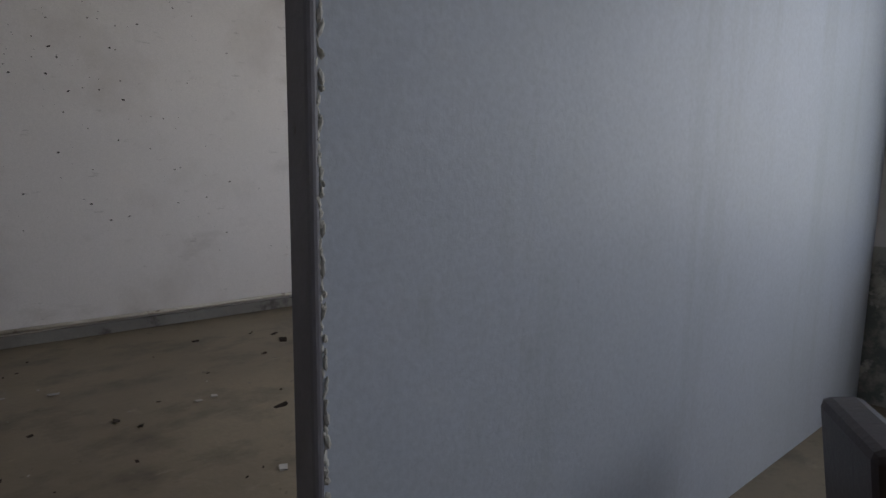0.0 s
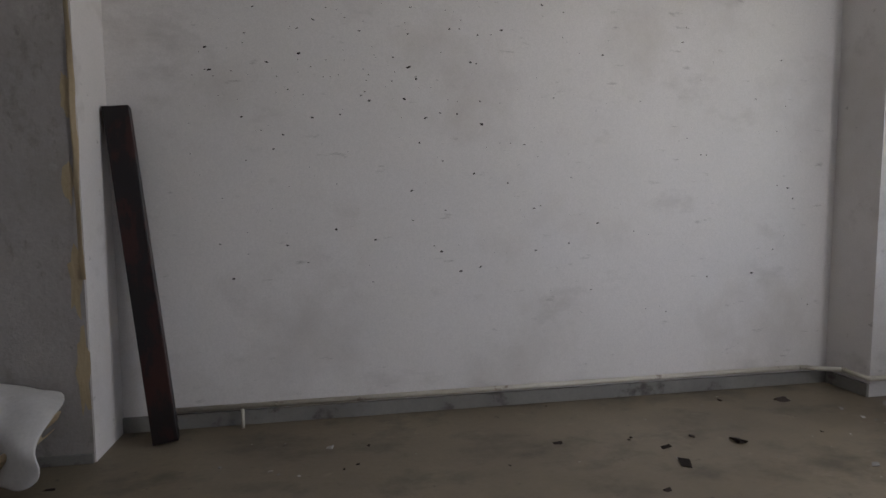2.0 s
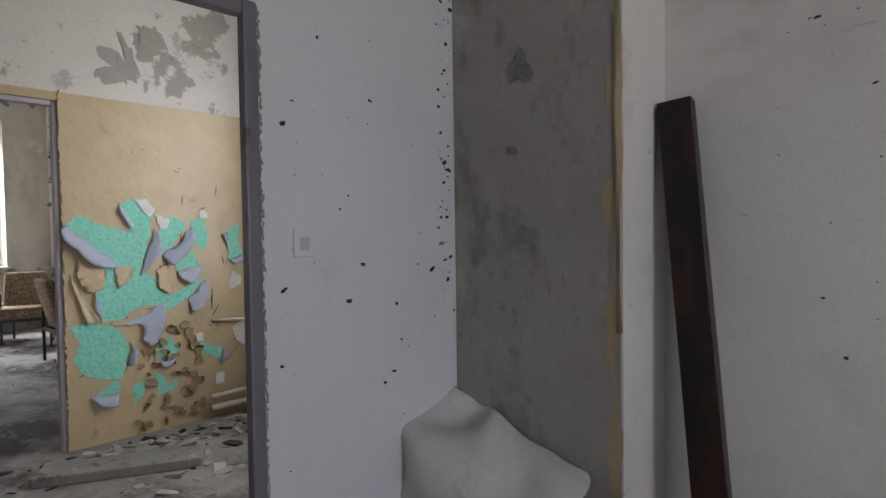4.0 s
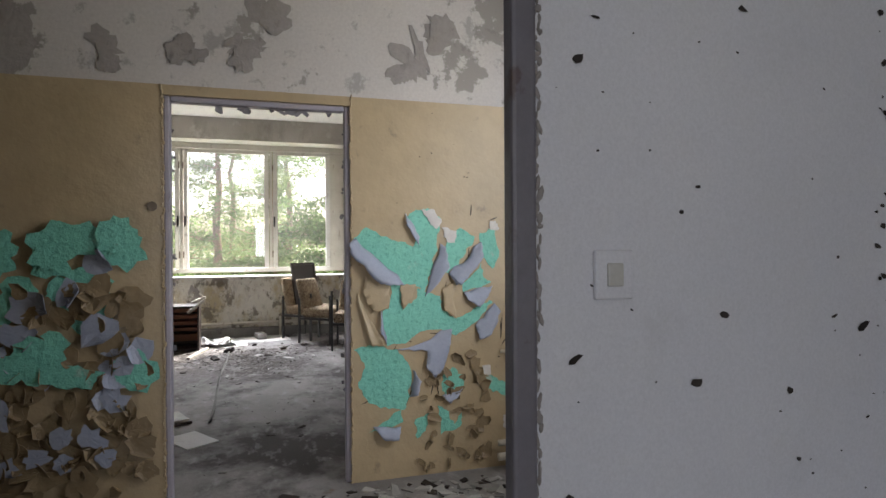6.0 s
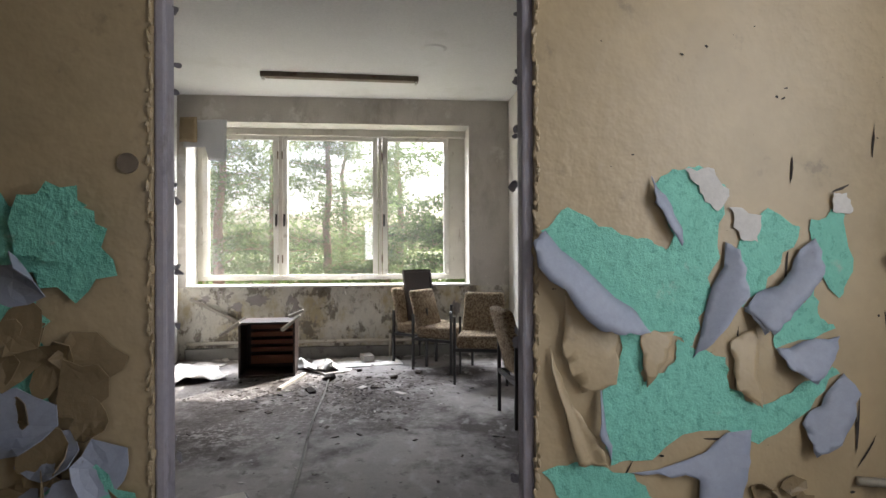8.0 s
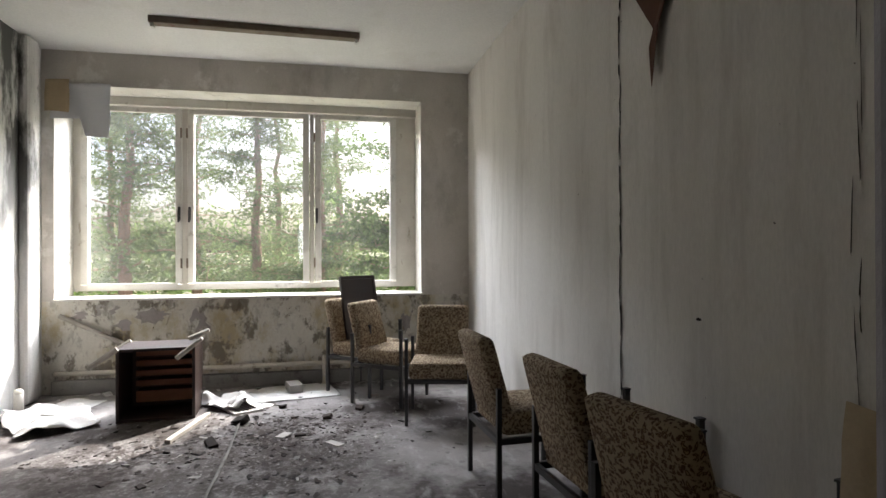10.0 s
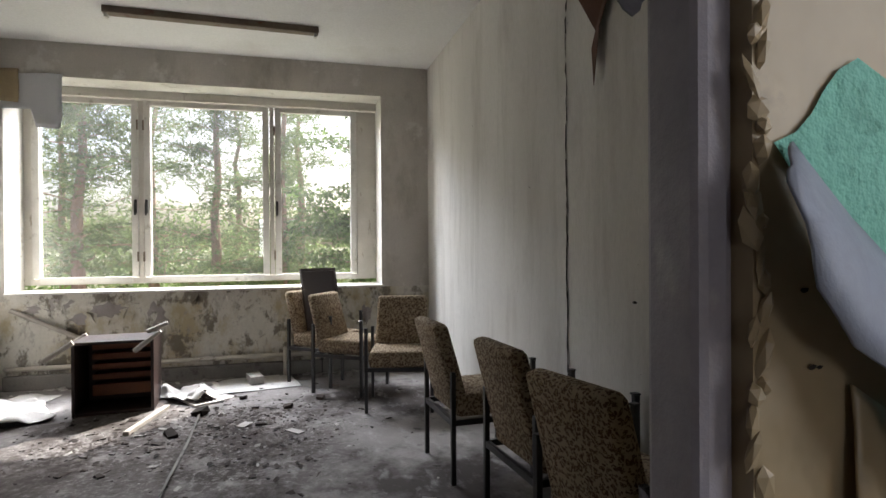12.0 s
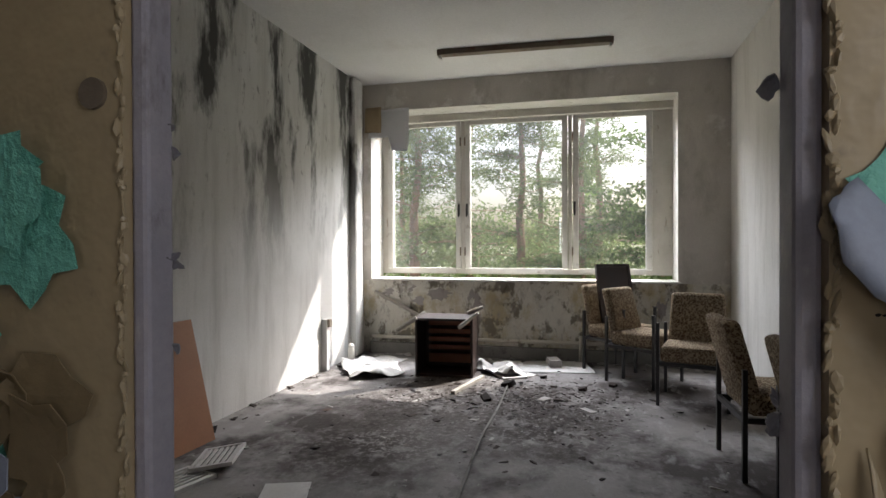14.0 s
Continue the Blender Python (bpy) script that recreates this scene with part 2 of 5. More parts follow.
for leafy in (PINE, LEAF):
    lt = leafy.node_tree
    pb = lt.nodes["Principled BSDF"]
    tl, ms = lt.nodes.new("ShaderNodeBsdfTranslucent"), lt.nodes.new("ShaderNodeMixShader")
    lt.links.new(pb.inputs["Base Color"].links[0].from_socket, tl.inputs[0])
    ms.inputs[0].default_value = 0.6
    lt.links.new(pb.outputs[0], ms.inputs[1])
    lt.links.new(tl.outputs[0], ms.inputs[2])
    lt.links.new(ms.outputs[0], lt.nodes["Material Output"].inputs[0])


def trodden_dirt(m, spots):
    """Dark trodden dirt in uneven patches round the given places: (x, y, reach)."""
    nt = m.node_tree
    b = nt.nodes["Principled BSDF"]
    vec = nt.nodes["Texture Coordinate"].outputs["Object"]
    for k, (x, y, reach) in enumerate(spots):
        col = b.inputs["Base Color"].links[0].from_socket
        d = nt.nodes.new("ShaderNodeVectorMath")
        d.operation = "DISTANCE"
        nt.links.new(vec, d.inputs[0])
        d.inputs[1].default_value = (x, y, 0)
        near = ramp(nt, d.outputs["Value"], reach, reach * 0.25)
        rough = ramp(nt, noise_node(nt, vec, 3.5 + k, 9, 0.72), 0.36, 0.52)
        fine = ramp(nt, noise_node(nt, vec, 26, 6, 0.7), 0.34, 0.5)
        f = mul(nt, mul(nt, near, rough), fine)
        nt.links.new(mix(nt, mul(nt, f, 0.92), col, (0.026, 0.017, 0.013)), b.inputs["Base Color"])


trodden_dirt(FLOOR_B, ((-7.2, 2.85, 1.0), (-6.5, 2.75, 0.9), (-6.9, 1.75, 0.9), (-5.9, 1.7, 0.8)))
GROUND = material("sandy_forest_ground", (0.34, 0.31, 0.25), (0.2, 0.2, 0.12), [((0.12, 0.16, 0.06), 0.5, 0.5, 0.6, 0.8, (1, 1, 1))], 0.3, 0.95)


def fabric():
    """Woven upholstery: cream ground with brown flowers."""
    m = material("floral_upholstery", (0.36, 0.285, 0.20), (0.30, 0.24, 0.16), (), 6, 0.95, bump=0.25, grain=300)
    nt = m.node_tree
    b = nt.nodes["Principled BSDF"]
    vec = nt.nodes["Texture Coordinate"].outputs["Object"]
    old = b.inputs["Base Color"].links[0].from_socket
    warp = nt.nodes.new("ShaderNodeTexNoise")
    warp.inputs["Scale"].default_value = 30
    nt.links.new(vec, warp.inputs["Vector"])
    add = nt.nodes.new("ShaderNodeMix")
    add.data_type = "VECTOR"
    add.inputs[0].default_value = 0.045
    nt.links.new(vec, add.inputs[4])
    nt.links.new(warp.outputs["Color"], add.inputs[5])
    vor = nt.nodes.new("ShaderNodeTexVoronoi")
    vor.inputs["Scale"].default_value = 72
    nt.links.new(add.outputs[1], vor.inputs["Vector"])
    col = mix(nt, ramp(nt, vor.outputs["Distance"], 0.56, 0.42), old, (0.085, 0.05, 0.03))
    col = mix(nt, ramp(nt, vor.outputs["Distance"], 0.26, 0.14), col, (0.30, 0.23, 0.13))
    nt.links.new(col, b.inputs["Base Color"])
    return m


FABRIC = fabric()


def dust_glare_glass(amount):
    m = bpy.data.materials.new("dust_glare_glass")
    m.use_nodes = True
    nt = m.node_tree
    nt.nodes.remove(nt.nodes["Principled BSDF"])
    out = nt.nodes["Material Output"]
    tr, gl, df = nt.nodes.new("ShaderNodeBsdfTransparent"), nt.nodes.new("ShaderNodeBsdfGlossy"), nt.nodes.new("ShaderNodeBsdfTranslucent")
    tr.inputs[0].default_value = (0.97, 0.98, 0.97, 1)
    gl.inputs["Roughness"].default_value = 0.02
    df.inputs[0].default_value = (0.8, 0.8, 0.78, 1)
    tc = nt.nodes.new("ShaderNodeTexCoord")
    dust_glare = mul(nt, ramp(nt, noise_node(nt, tc.outputs["Object"], 2.2, 8, 0.7), 0.1, 1.0), amount)
    a, b = nt.nodes.new("ShaderNodeMixShader"), nt.nodes.new("ShaderNodeMixShader")
    a.inputs[0].default_value = 0.06
    nt.links.new(tr.outputs[0], a.inputs[1])
    nt.links.new(gl.outputs[0], a.inputs[2])
    nt.links.new(dust_glare, b.inputs[0])
    nt.links.new(a.outputs[0], b.inputs[1])
    nt.links.new(df.outputs[0], b.inputs[2])
    nt.links.new(b.outputs[0], out.inputs[0])
    return m


GLASS = dust_glare_glass(0.018)
# Thick pane veil: dust plus painted glare that whitens the view out.
GLARE_GLASS = dust_glare_glass(0.5)


# ---- mesh helpers ----
def box(bm, x0, x1, y0, y1, z0, z1, m=None, bev=0.0):
    g = bmesh.ops.create_cube(bm, size=1.0, matrix=Matrix.Translation(((x0 + x1) / 2, (y0 + y1) / 2, (z0 + z1) / 2)) @ Matrix.Diagonal((abs(x1 - x0), abs(y1 - y0), abs(z1 - z0), 1)))
    vs = g["verts"]
    if bev:
        es = list({e for v in vs for e in v.link_edges})
        r = bmesh.ops.bevel(bm, geom=es, offset=bev, segments=2, profile=0.5, affect="EDGES")
        vs = list({v for f in r["faces"] for v in f.verts} | {v for v in vs if v.is_valid})
    if m is not None:
        bmesh.ops.transform(bm, matrix=m, verts=vs)
    return vs


def rod(bm, a, b, r0, r1=None, seg=10):
    a, b = Vector(a), Vector(b)
    m = Matrix.Translation((a + b) / 2) @ (b - a).to_track_quat("Z", "Y").to_matrix().to_4x4()
    bmesh.ops.create_cone(bm, cap_ends=True, segments=seg, radius1=r0, radius2=r0 if r1 is None else r1, depth=(b - a).length, matrix=m)


def link(name, bm, mat, smooth=False):
    me = bpy.data.meshes.new(name)
    bm.to_mesh(me)
    bm.free()
    me.materials.append(mat)
    if smooth:
        for p in me.polygons:
            p.use_smooth = True
    return new(name, me)


def part(name, bm, mat, parent, label="", smooth=False):
    ob = link(name, bm, mat, smooth)
    ob.parent = parent
    if label:
        ob["label"] = label
    return ob


def thing(name, label, category, at=None, group="", kind=""):
    ob = new(name)
    ob.empty_display_size = 0.1
    if at is not None:
        ob.matrix_basis = at
    return tagged(ob, label, category, group, kind)


def boxes(*rows):
    bm = bmesh.new()
    for r in rows:
        box(bm, *r)
    return bm


def ragged(bm, cx, cy, rx, ry, turn=0.0, n=14, rough=0.3, lift=0.0, curl=0.0, seed=0, rings=3, thick=0.0):
    """An irregular flat piece in the local xy plane that curls upwards towards its +x side."""
    rnd = random.Random(seed)
    rad = [1 + rnd.uniform(-rough, rough) for _ in range(n)]
    rows = []
    c, s = math.cos(turn), math.sin(turn)
    for k in range(1, rings + 1):
        row = []
        for i in range(n):
            a = 2 * math.pi * i / n
            f = k / rings * rad[i]
            x, y = rx * f * math.cos(a), ry * f * math.sin(a)
            u = max(0.0, x / rx)
            z = lift + curl * u * u + rnd.uniform(-1, 1) * min(lift * 0.3, 0.0008)
            x -= curl * 0.6 * u ** 3
            row.append(bm.verts.new((cx + c * x - s * y, cy + s * x + c * y, z)))
        rows.append(row)
    mid = bm.verts.new((cx, cy, lift))
    for i in range(n):
        j = (i + 1) % n
        bm.faces.new((mid, rows[0][i], rows[0][j]))
        for k in range(rings - 1):
            bm.faces.new((rows[k][i], rows[k + 1][i], rows[k + 1][j], rows[k][j]))


def solid(ob, t):
    md = ob.modifiers.new("thick", "SOLIDIFY")
    md.thickness, md.offset = t, 0
    return ob


# wall frames: local x along the wall, local y up, local z out of the wall
ON_HALL = Matrix.Translation((-3.245, 0, 0)) @ Matrix(((0, 0, 1, 0), (1, 0, 0, 0), (0, 1, 0, 0), (0, 0, 0, 1)))
ON_NORTH_A = Matrix.Translation((0, 4.762, 0)) @ Matrix(((1, 0, 0, 0), (0, 0, -1, 0), (0, 1, 0, 0), (0, 0, 0, 1)))
ON_WEST_A = Matrix.Translation((-1.084, 0, 0)) @ Matrix(((0, 0, 1, 0), (1, 0, 0, 0), (0, 1, 0, 0), (0, 0, 0, 1)))
ON_RIGHT_B = Matrix.Translation((0, 4.51, 0)) @ Matrix(((1, 0, 0, 0), (0, 0, -1, 0), (0, 1, 0, 0), (0, 0, 0, 1)))
ON_LEFT_B = Matrix.Translation((0, 0.5, 0)) @ Matrix(((1, 0, 0, 0), (0, 0, 1, 0), (0, 1, 0, 0), (0, 0, 0, 1)))
ON_WIN_B = Matrix.Translation((-8.9, 0, 0)) @ Matrix(((0, 0, 1, 0), (1, 0, 0, 0), (0, 1, 0, 0), (0, 0, 0, 1)))
ON_EAST_A = Matrix.Translation((4.55, 0, 0)) @ Matrix(((0, 0, -1, 0), (1, 0, 0, 0), (0, 1, 0, 0), (0, 0, 0, 1)))

H = 3.16          # ceiling height
XW, XP = -9.3, -8.9   # window plane and inner wall face of the far room
CEIL_A = 3.16


def structure(name, bm, mat, label=""):
    return tagged(link(name, bm, mat), label or name.replace("_", " "), "wall", kind="structure")


# ---- structure: setting ----
structure("floor_1", boxes((-1.16, 4.9, 0.9, 4.9, -0.2, 0)), FLOOR_A, "dirty brown concrete floor with dark stains")["category"] = "floor"
structure("floor_2", boxes((-9.6, -1.16, -2.0, 6.0, -0.2, 0)), FLOOR_B, "grey scuffed floor with dark dirt stains")["category"] = "floor"
structure("floor_3", boxes((-1.16, 4.9, -3.0, 0.9, -0.2, 0)), FLOOR_A, "dirty brown concrete floor of the next room")["category"] = "floor"
structure("ceiling_1", boxes((-1.16, 4.9, -3.0, 5.0, CEIL_A, CEIL_A + 0.2)), CEIL, "stained white ceiling")["category"] = "ceiling"
structure("ceiling_2", boxes((-9.6, -1.16, -2.0, 6.0, H, H + 0.2)), CEIL, "stained white ceiling")["category"] = "ceiling"

# first room
structure("wall_north", boxes((-1.16, 4.9, 4.762, 5.0, 0, CEIL_A)), WHITEWALL, "white papered wall with dark pock marks")
structure("wall_pier", boxes((-1.08, -0.285, 4.392, 4.77, 0, CEIL_A)), GREYPLASTER, "pier of bare grey plaster")
structure("wall_pier_side", boxes((-0.287, -0.277, 4.395, 4.762, 0, CEIL_A)), WHITEWALL, "white papered side of the pier")
structure("wall_west", boxes((-1.096, -1.084, 3.44, 5.0, 0, CEIL_A), (-1.096, -1.084, -3.0, 2.15, 0, CEIL_A), (-1.096, -1.084, 2.15, 3.44, 2.03, CEIL_A)), SPOTWALL, "pale papered wall with many black pock marks")
structure("wall_south", boxes((1.312, 4.9, 0.87, 0.937, 0, CEIL_A), (-1.084, 0.408, 0.87, 0.937, 0, CEIL_A), (0.408, 1.312, 0.87, 0.937, 2.002, CEIL_A)), BLUEWALL, "blue-grey painted partition with grime streaks")
structure("wall_pier_east", boxes((4.2, 4.9, 4.43, 4.765, 0, CEIL_A)), WHITEWALL, "white plastered pier beside the window")
structure("wall_south_end", boxes((-1.24, 4.9, -3.2, -3.0, 0, CEIL_A)), BLUEWALL, "painted end wall")


def window_wall_east(name, y0, y1, wy0, wy1, sill, head):
    structure(name, boxes((4.55, 4.9, y0, y1, 0, sill)), APARAPET, "mottled peeling wall under the window")
    structure(name + "_top", boxes((4.55, 4.9, y0, y1, head, CEIL_A), (4.55, 4.9, y0, wy0, sill, head), (4.55, 4.9, wy1, y1, sill, head)), WHITEWALL, "white plastered wall round the window")


window_wall_east("wall_east", 0.937, 4.43, 1.2, 4.37, 0.86, 2.72)
window_wall_east("wall_east_next", -3.0, 0.87, -2.4, 0.75, 0.86, 2.72)

# hall
structure("wall_hall", boxes((-3.31, -3.245, 3.366, 4.9, 0, 2.11), (-3.31, -3.245, -2.0, 2.436, 0, 2.11), (-3.31, -3.245, 2.436, 3.366, 2.06, 2.11)), TAN, "tan oil-painted wall with peeling mint paint")
structure("wall_hall_upper", boxes((-3.31, -3.248, -2.0, 4.9, 2.11, H)), UPPER, "flaking white upper wall")
structure("wall_hall_end", boxes((-3.245, -2.70, 4.69, 5.0, 0, H), (-1.30, -1.112, 4.69, 5.0, 0, H), (-2.70, -1.30, 4.69, 5.0, 0, 0.80), (-2.70, -1.30, 4.69, 5.0, 2.72, H)), DAMP, "dark damp wall with peeling plaster")
# Unseen skin on the back of wall_west, tan to cut bounced light.
structure("wall_bounce_skin", boxes((-1.112, -1.096, 3.44, 4.69, 0, H), (-1.112, -1.096, -2.0, 2.15, 0, H), (-1.112, -1.096, 2.15, 3.44, 2.03, H)), TAN, "unseen tan skin on the corridor side, added to cut bounced light")
structure("wall_hall_back", boxes((-3.245, -1.098, -2.2, -2.0, 0, H)), TAN, "tan painted end wall of the corridor")

# far room
structure("wall_left", boxes((-9.3, -3.31, 0.3, 0.5, 0, H)), LEFTWALL, "white papered wall with black mould streaks")
structure("wall_right", boxes((-9.3, -3.31, 4.51, 4.7, 0, H)), RIGHTWALL, "streaked greyish wallpaper")
structure("wall_parapet", boxes((-9.3, -8.9, 0.5, 4.51, 0, 0.85)), PARAPET, "peeling stained paint under the window")
structure("wall_window", boxes((-9.3, -8.9, 0.5, 4.51, 2.85, H), (-9.3, -8.9, 4.01, 4.51, 0.85, 2.85), (-9.3, -8.9, 0.5, 0.6, 0.85, 2.85)), WINWALL, "stained plaster wall round the window")
for r in ((-9.3, -8.897, 4.005, 4.012, 0.87, 2.85), (-9.3, -8.897, 0.598, 0.604, 0.87, 2.85), (-9.3, -8.897, 0.604, 4.005, 2.843, 2.851)):
    structure("reveal", boxes(r), TRIMWHITE, "white painted window reveal")
structure("chase", (lambda bm: (box(bm, -8.72, -8.5, 0.48, 0.575, 0, H, None, 0.035), bm)[1])(bmesh.new()), LEFTWALL, "rounded plaster chase in the corner")


# ---- windows ----
def window(name, axis_x, out, bars, z0, z1, y0, y1, label, glass):
    """A wooden window in the plane x = axis_x; out is +1 or -1 towards the outside; bars: the panes' y ranges."""
    w = thing(name, label, "window", kind="structure")
    x0, x1 = sorted((axis_x, axis_x + out * 0.09))
    bm = boxes((x0, x1, y0, y1, z0 - 0.07, z0 - 0.012), (x0, x1, y0, y1, z1 + 0.075, z1 + 0.14), (x0, x1, y0, bars[0][0] - 0.065, z0 - 0.012, z1 + 0.075), (x0, x1, bars[-1][1] + 0.065, y1, z0 - 0.012, z1 + 0.075))
    for a, b in zip(bars, bars[1:]):
        m = (a[1] + b[0]) / 2
        box(bm, x0, x1, m - 0.022, m + 0.022, z0 - 0.012, z1 + 0.075)
    part("window_frame", bm, SASH, w)
    for i, (a, b) in enumerate(bars):
        lo = (bars[i - 1][1] + a) / 2 + 0.03 if i else a - 0.06
        hi = (b + bars[i + 1][0]) / 2 - 0.03 if i + 1 < len(bars) else b + 0.06
        s0, s1 = sorted((axis_x - out * 0.012, axis_x + out * 0.045))
        bm = bmesh.new()
        for r in ((s0, s1, lo, a, z0 - 0.005, z1 + 0.068), (s0, s1, b, hi, z0 - 0.005, z1 + 0.068), (s0, s1, a, b, z0 - 0.005, z0 + 0.0), (s0, s1, a, b, z1, z1 + 0.068)):
            box(bm, *r)
        for q in (z0,):
            box(bm, s0, s1, a, b, q - 0.055, q - 0.005)
        for r in ((a - 0.012, a + 0.008), (b - 0.008, b + 0.012)):
            box(bm, s0 + 0.02 * (out > 0), s1 - 0.02 * (out < 0), r[0], r[1], z0, z1)
        sash = part("sash", bm, TRIMWHITE, w)
        g0, g1 = sorted((axis_x + out * 0.02, axis_x + out * 0.024))
        pane = part("pane", boxes((g0, g1, a, b, z0, z1)), glass, sash)
        pane.visible_shadow = False
        bm = bmesh.new()
        side = hi - 0.02 if i == 0 else lo + 0.02
        hx = axis_x - out * 0.02
        box(bm, hx - 0.008, hx + 0.008, side - 0.012, side + 0.012, 1.62, 1.76, None, 0.003)
        box(bm, hx - out * 0.03 - 0.006, hx - out * 0.03 + 0.006, side - 0.009, side + 0.009, 1.60, 1.72, None, 0.003)
        rod(bm, (hx, side, 1.70), (hx - out * 0.03, side, 1.70), 0.006)
        part("handle", bm, BLACKTUBE, sash, "dark metal window handle")
        for zz in (z0 + 0.2, z1 - 0.2):
            bm = bmesh.new()
            rod(bm, (hx, lo - 0.004 if i else hi + 0.0, zz - 0.05), (hx, lo - 0.004 if i else hi + 0.0, zz + 0.05), 0.009)
            part("hinge", bm, LAMPWOOD, sash, "rusty hinge")
    return w


window("window_1", XW, -1, [(0.735, 1.548), (1.715, 2.81), (2.985, 3.733)], 0.985, 2.71, 0.604, 4.005, "three-part wooden window with dusty panes and cracked white paint", GLASS)
window("window_2", 4.66, 1, [(1.36, 2.1), (2.25, 3.24), (3.386, 4.17)], 0.945, 2.56, 1.2, 4.37, "three-part wooden window with old white paint", GLARE_GLASS)
window("window_3", 4.66, 1, [(-2.2, -1.4), (-1.25, -0.25), (-0.1, 0.6)], 0.945, 2.56, -2.4, 0.75, "wooden window of the next room", GLARE_GLASS)
for nm, r in (("window_sill_1", (-9.31, -8.86, 0.604, 4.03, 0.85, 0.872)), ("window_sill_2", (4.50, 4.67, 1.15, 4.42, 0.86, 0.88)), ("window_sill_3", (4.50, 4.67, -2.4, 0.75, 0.86, 0.88))):
    bm = bmesh.new()
    box(bm, *r, None, 0.006)
    tagged(link(nm, bm, TRIMWHITE), "white painted window board with dark grime", "window sill", kind="structure")


def window_across(name, y, x0, x1, z0, z1, label):
    """A two-part wooden window in the plane y, its outside towards +y."""
    w = thing(name, label, "window", kind="structure")
    part("window_frame", boxes((x0, x0 + .06, y, y + .09, z0, z1), (x1 - .06, x1, y, y + .09, z0, z1), (x0 + .06, x1 - .06, y, y + .09, z0, z0 + .06), (x0 + .06, x1 - .06, y, y + .09, z1 - .06, z1)), SASH, w)
    mid = (x0 + x1) / 2
    for a, b in ((x0 + .06, mid), (mid, x1 - .06)):
        a, b = a + .003, b - .003
        sash = part("sash", boxes((a, a + .06, y - .012, y + .045, z0 + .062, z1 - .062), (b - .06, b, y - .012, y + .045, z0 + .062, z1 - .062), (a + .06, b - .06, y - .012, y + .045, z0 + .062, z0 + .13), (a + .06, b - .06, y - .012, y + .045, z1 - .13, z1 - .062)), TRIMWHITE, w)
        pane = part("pane", boxes((a + .06, b - .06, y + .02, y + .024, z0 + .13, z1 - .13)), GLASS, sash)
        pane.visible_shadow = False
    return w


window_across("window_4", 4.76, -2.66, -1.30, 0.84, 2.72, "two-part wooden window of the corridor with old paint")
bm = bmesh.new()
box(bm, -2.86, -1.28, 4.60, 4.77, 0.80, 0.835, None, 0.006)
tagged(link("window_sill_4", bm, TRIMWHITE), "flaking white window board of the corridor", "window sill", kind="structure")
bm = bmesh.new()
box(bm, -2.735, -2.66, 4.655, 4.78, 0.836, 2.74, None, 0.012)
tagged(link("trim", bm, PIPEPAINT), "flaking cream casing of the corridor window", "trim", kind="structure")
bm = boxes((-9.32, -9.22, 0.604, 4.005, 2.76, 2.84))
tagged(link("trim", bm, SASH), "painted rail above the window", "trim", kind="structure")


# ---- door frames ----
def door_frame(name, plane, x0, x1, a0, a1, top, w, mat, label):
    """Steel frame round an opening; plane 'x': the wall's faces are x0 and x1 and the opening runs from a0 to a1 in y."""
    rows = []
    for lo, hi, z0, z1 in ((a0 - w, a0, 0, top + w), (a1, a1 + w, 0, top + w), (a0, a1, top, top + w)):
        rows.append((x0, x1, lo, hi, z0, z1) if plane == "x" else (lo, hi, x0, x1, z0, z1))
    f = thing(name, label, "door frame", kind="structure")
    for nm, r in zip(("side_post", "side_post", "head_rail"), rows):
        bm = bmesh.new()
        box(bm, *r, None, 0.008)
        part(nm, bm, mat, f)
    return f


# door_1's unseen left post is set wide to let more light into the corridor.
door_frame("door_1", "x", -1.118, -1.072, 2.20, 3.388, 1.975, 0.05, STEEL, "dark grey steel door frame without a leaf")
door_frame("door_2", "x", -3.318, -3.259, 2.466, 3.336, 2.03, 0.03, JAMB, "mauve-grey chipped door frame without a leaf")
door_frame("door_3", "y", 0.862, 0.945, 0.43, 1.29, 1.98, 0.022, STEEL, "dark blue-grey door frame with chipped edges")


def plaster_edge(name, plane, fixed, along0, z0, z1, seed, mat, label):
    """Crumbled plaster along a frame's edge: a column of small uneven lumps."""
    rnd = random.Random(seed)
    bm = bmesh.new()
    z = z0
    while z < z1:
        h = rnd.uniform(0.008, 0.03)
        w, d = rnd.uniform(0.005, 0.014), rnd.uniform(0.004, 0.010)
        c = (fixed, along0 + rnd.uniform(-0.006, 0.006), z + h / 2)
        m = Matrix.Translation(c if plane == "x" else (c[1], c[0], c[2])) @ Euler((rnd.uniform(-.3, .3), rnd.uniform(-.3, .3), rnd.uniform(0, 3))).to_matrix().to_4x4() @ Matrix.Diagonal((w, d, h, 1))
        bmesh.ops.create_icosphere(bm, subdivisions=1, radius=0.6, matrix=m)
        z += h * rnd.uniform(0.4, 1.1)
    return tagged(link(name, bm, mat), label, "plaster edge", kind="stuff")


plaster_edge("crumbled_plaster", "x", -3.243, 3.368, 0.0, 2.1, 1, TAN, "crumbled tan paint along the door frame")
plaster_edge("crumbled_plaster", "x", -3.243, 2.434, 0.0, 2.1, 2, TAN, "crumbled tan paint along the door frame")
plaster_edge("crumbled_plaster", "x", -1.082, 3.442, 0.0, 2.0, 3, GREYPLASTER, "crumbled plaster along the door frame")
plaster_edge("crumbled_plaster", "y", 0.868, 1.314, 0.0, 2.0, 4, TRIMWHITE, "crumbled white plaster along the door frame")


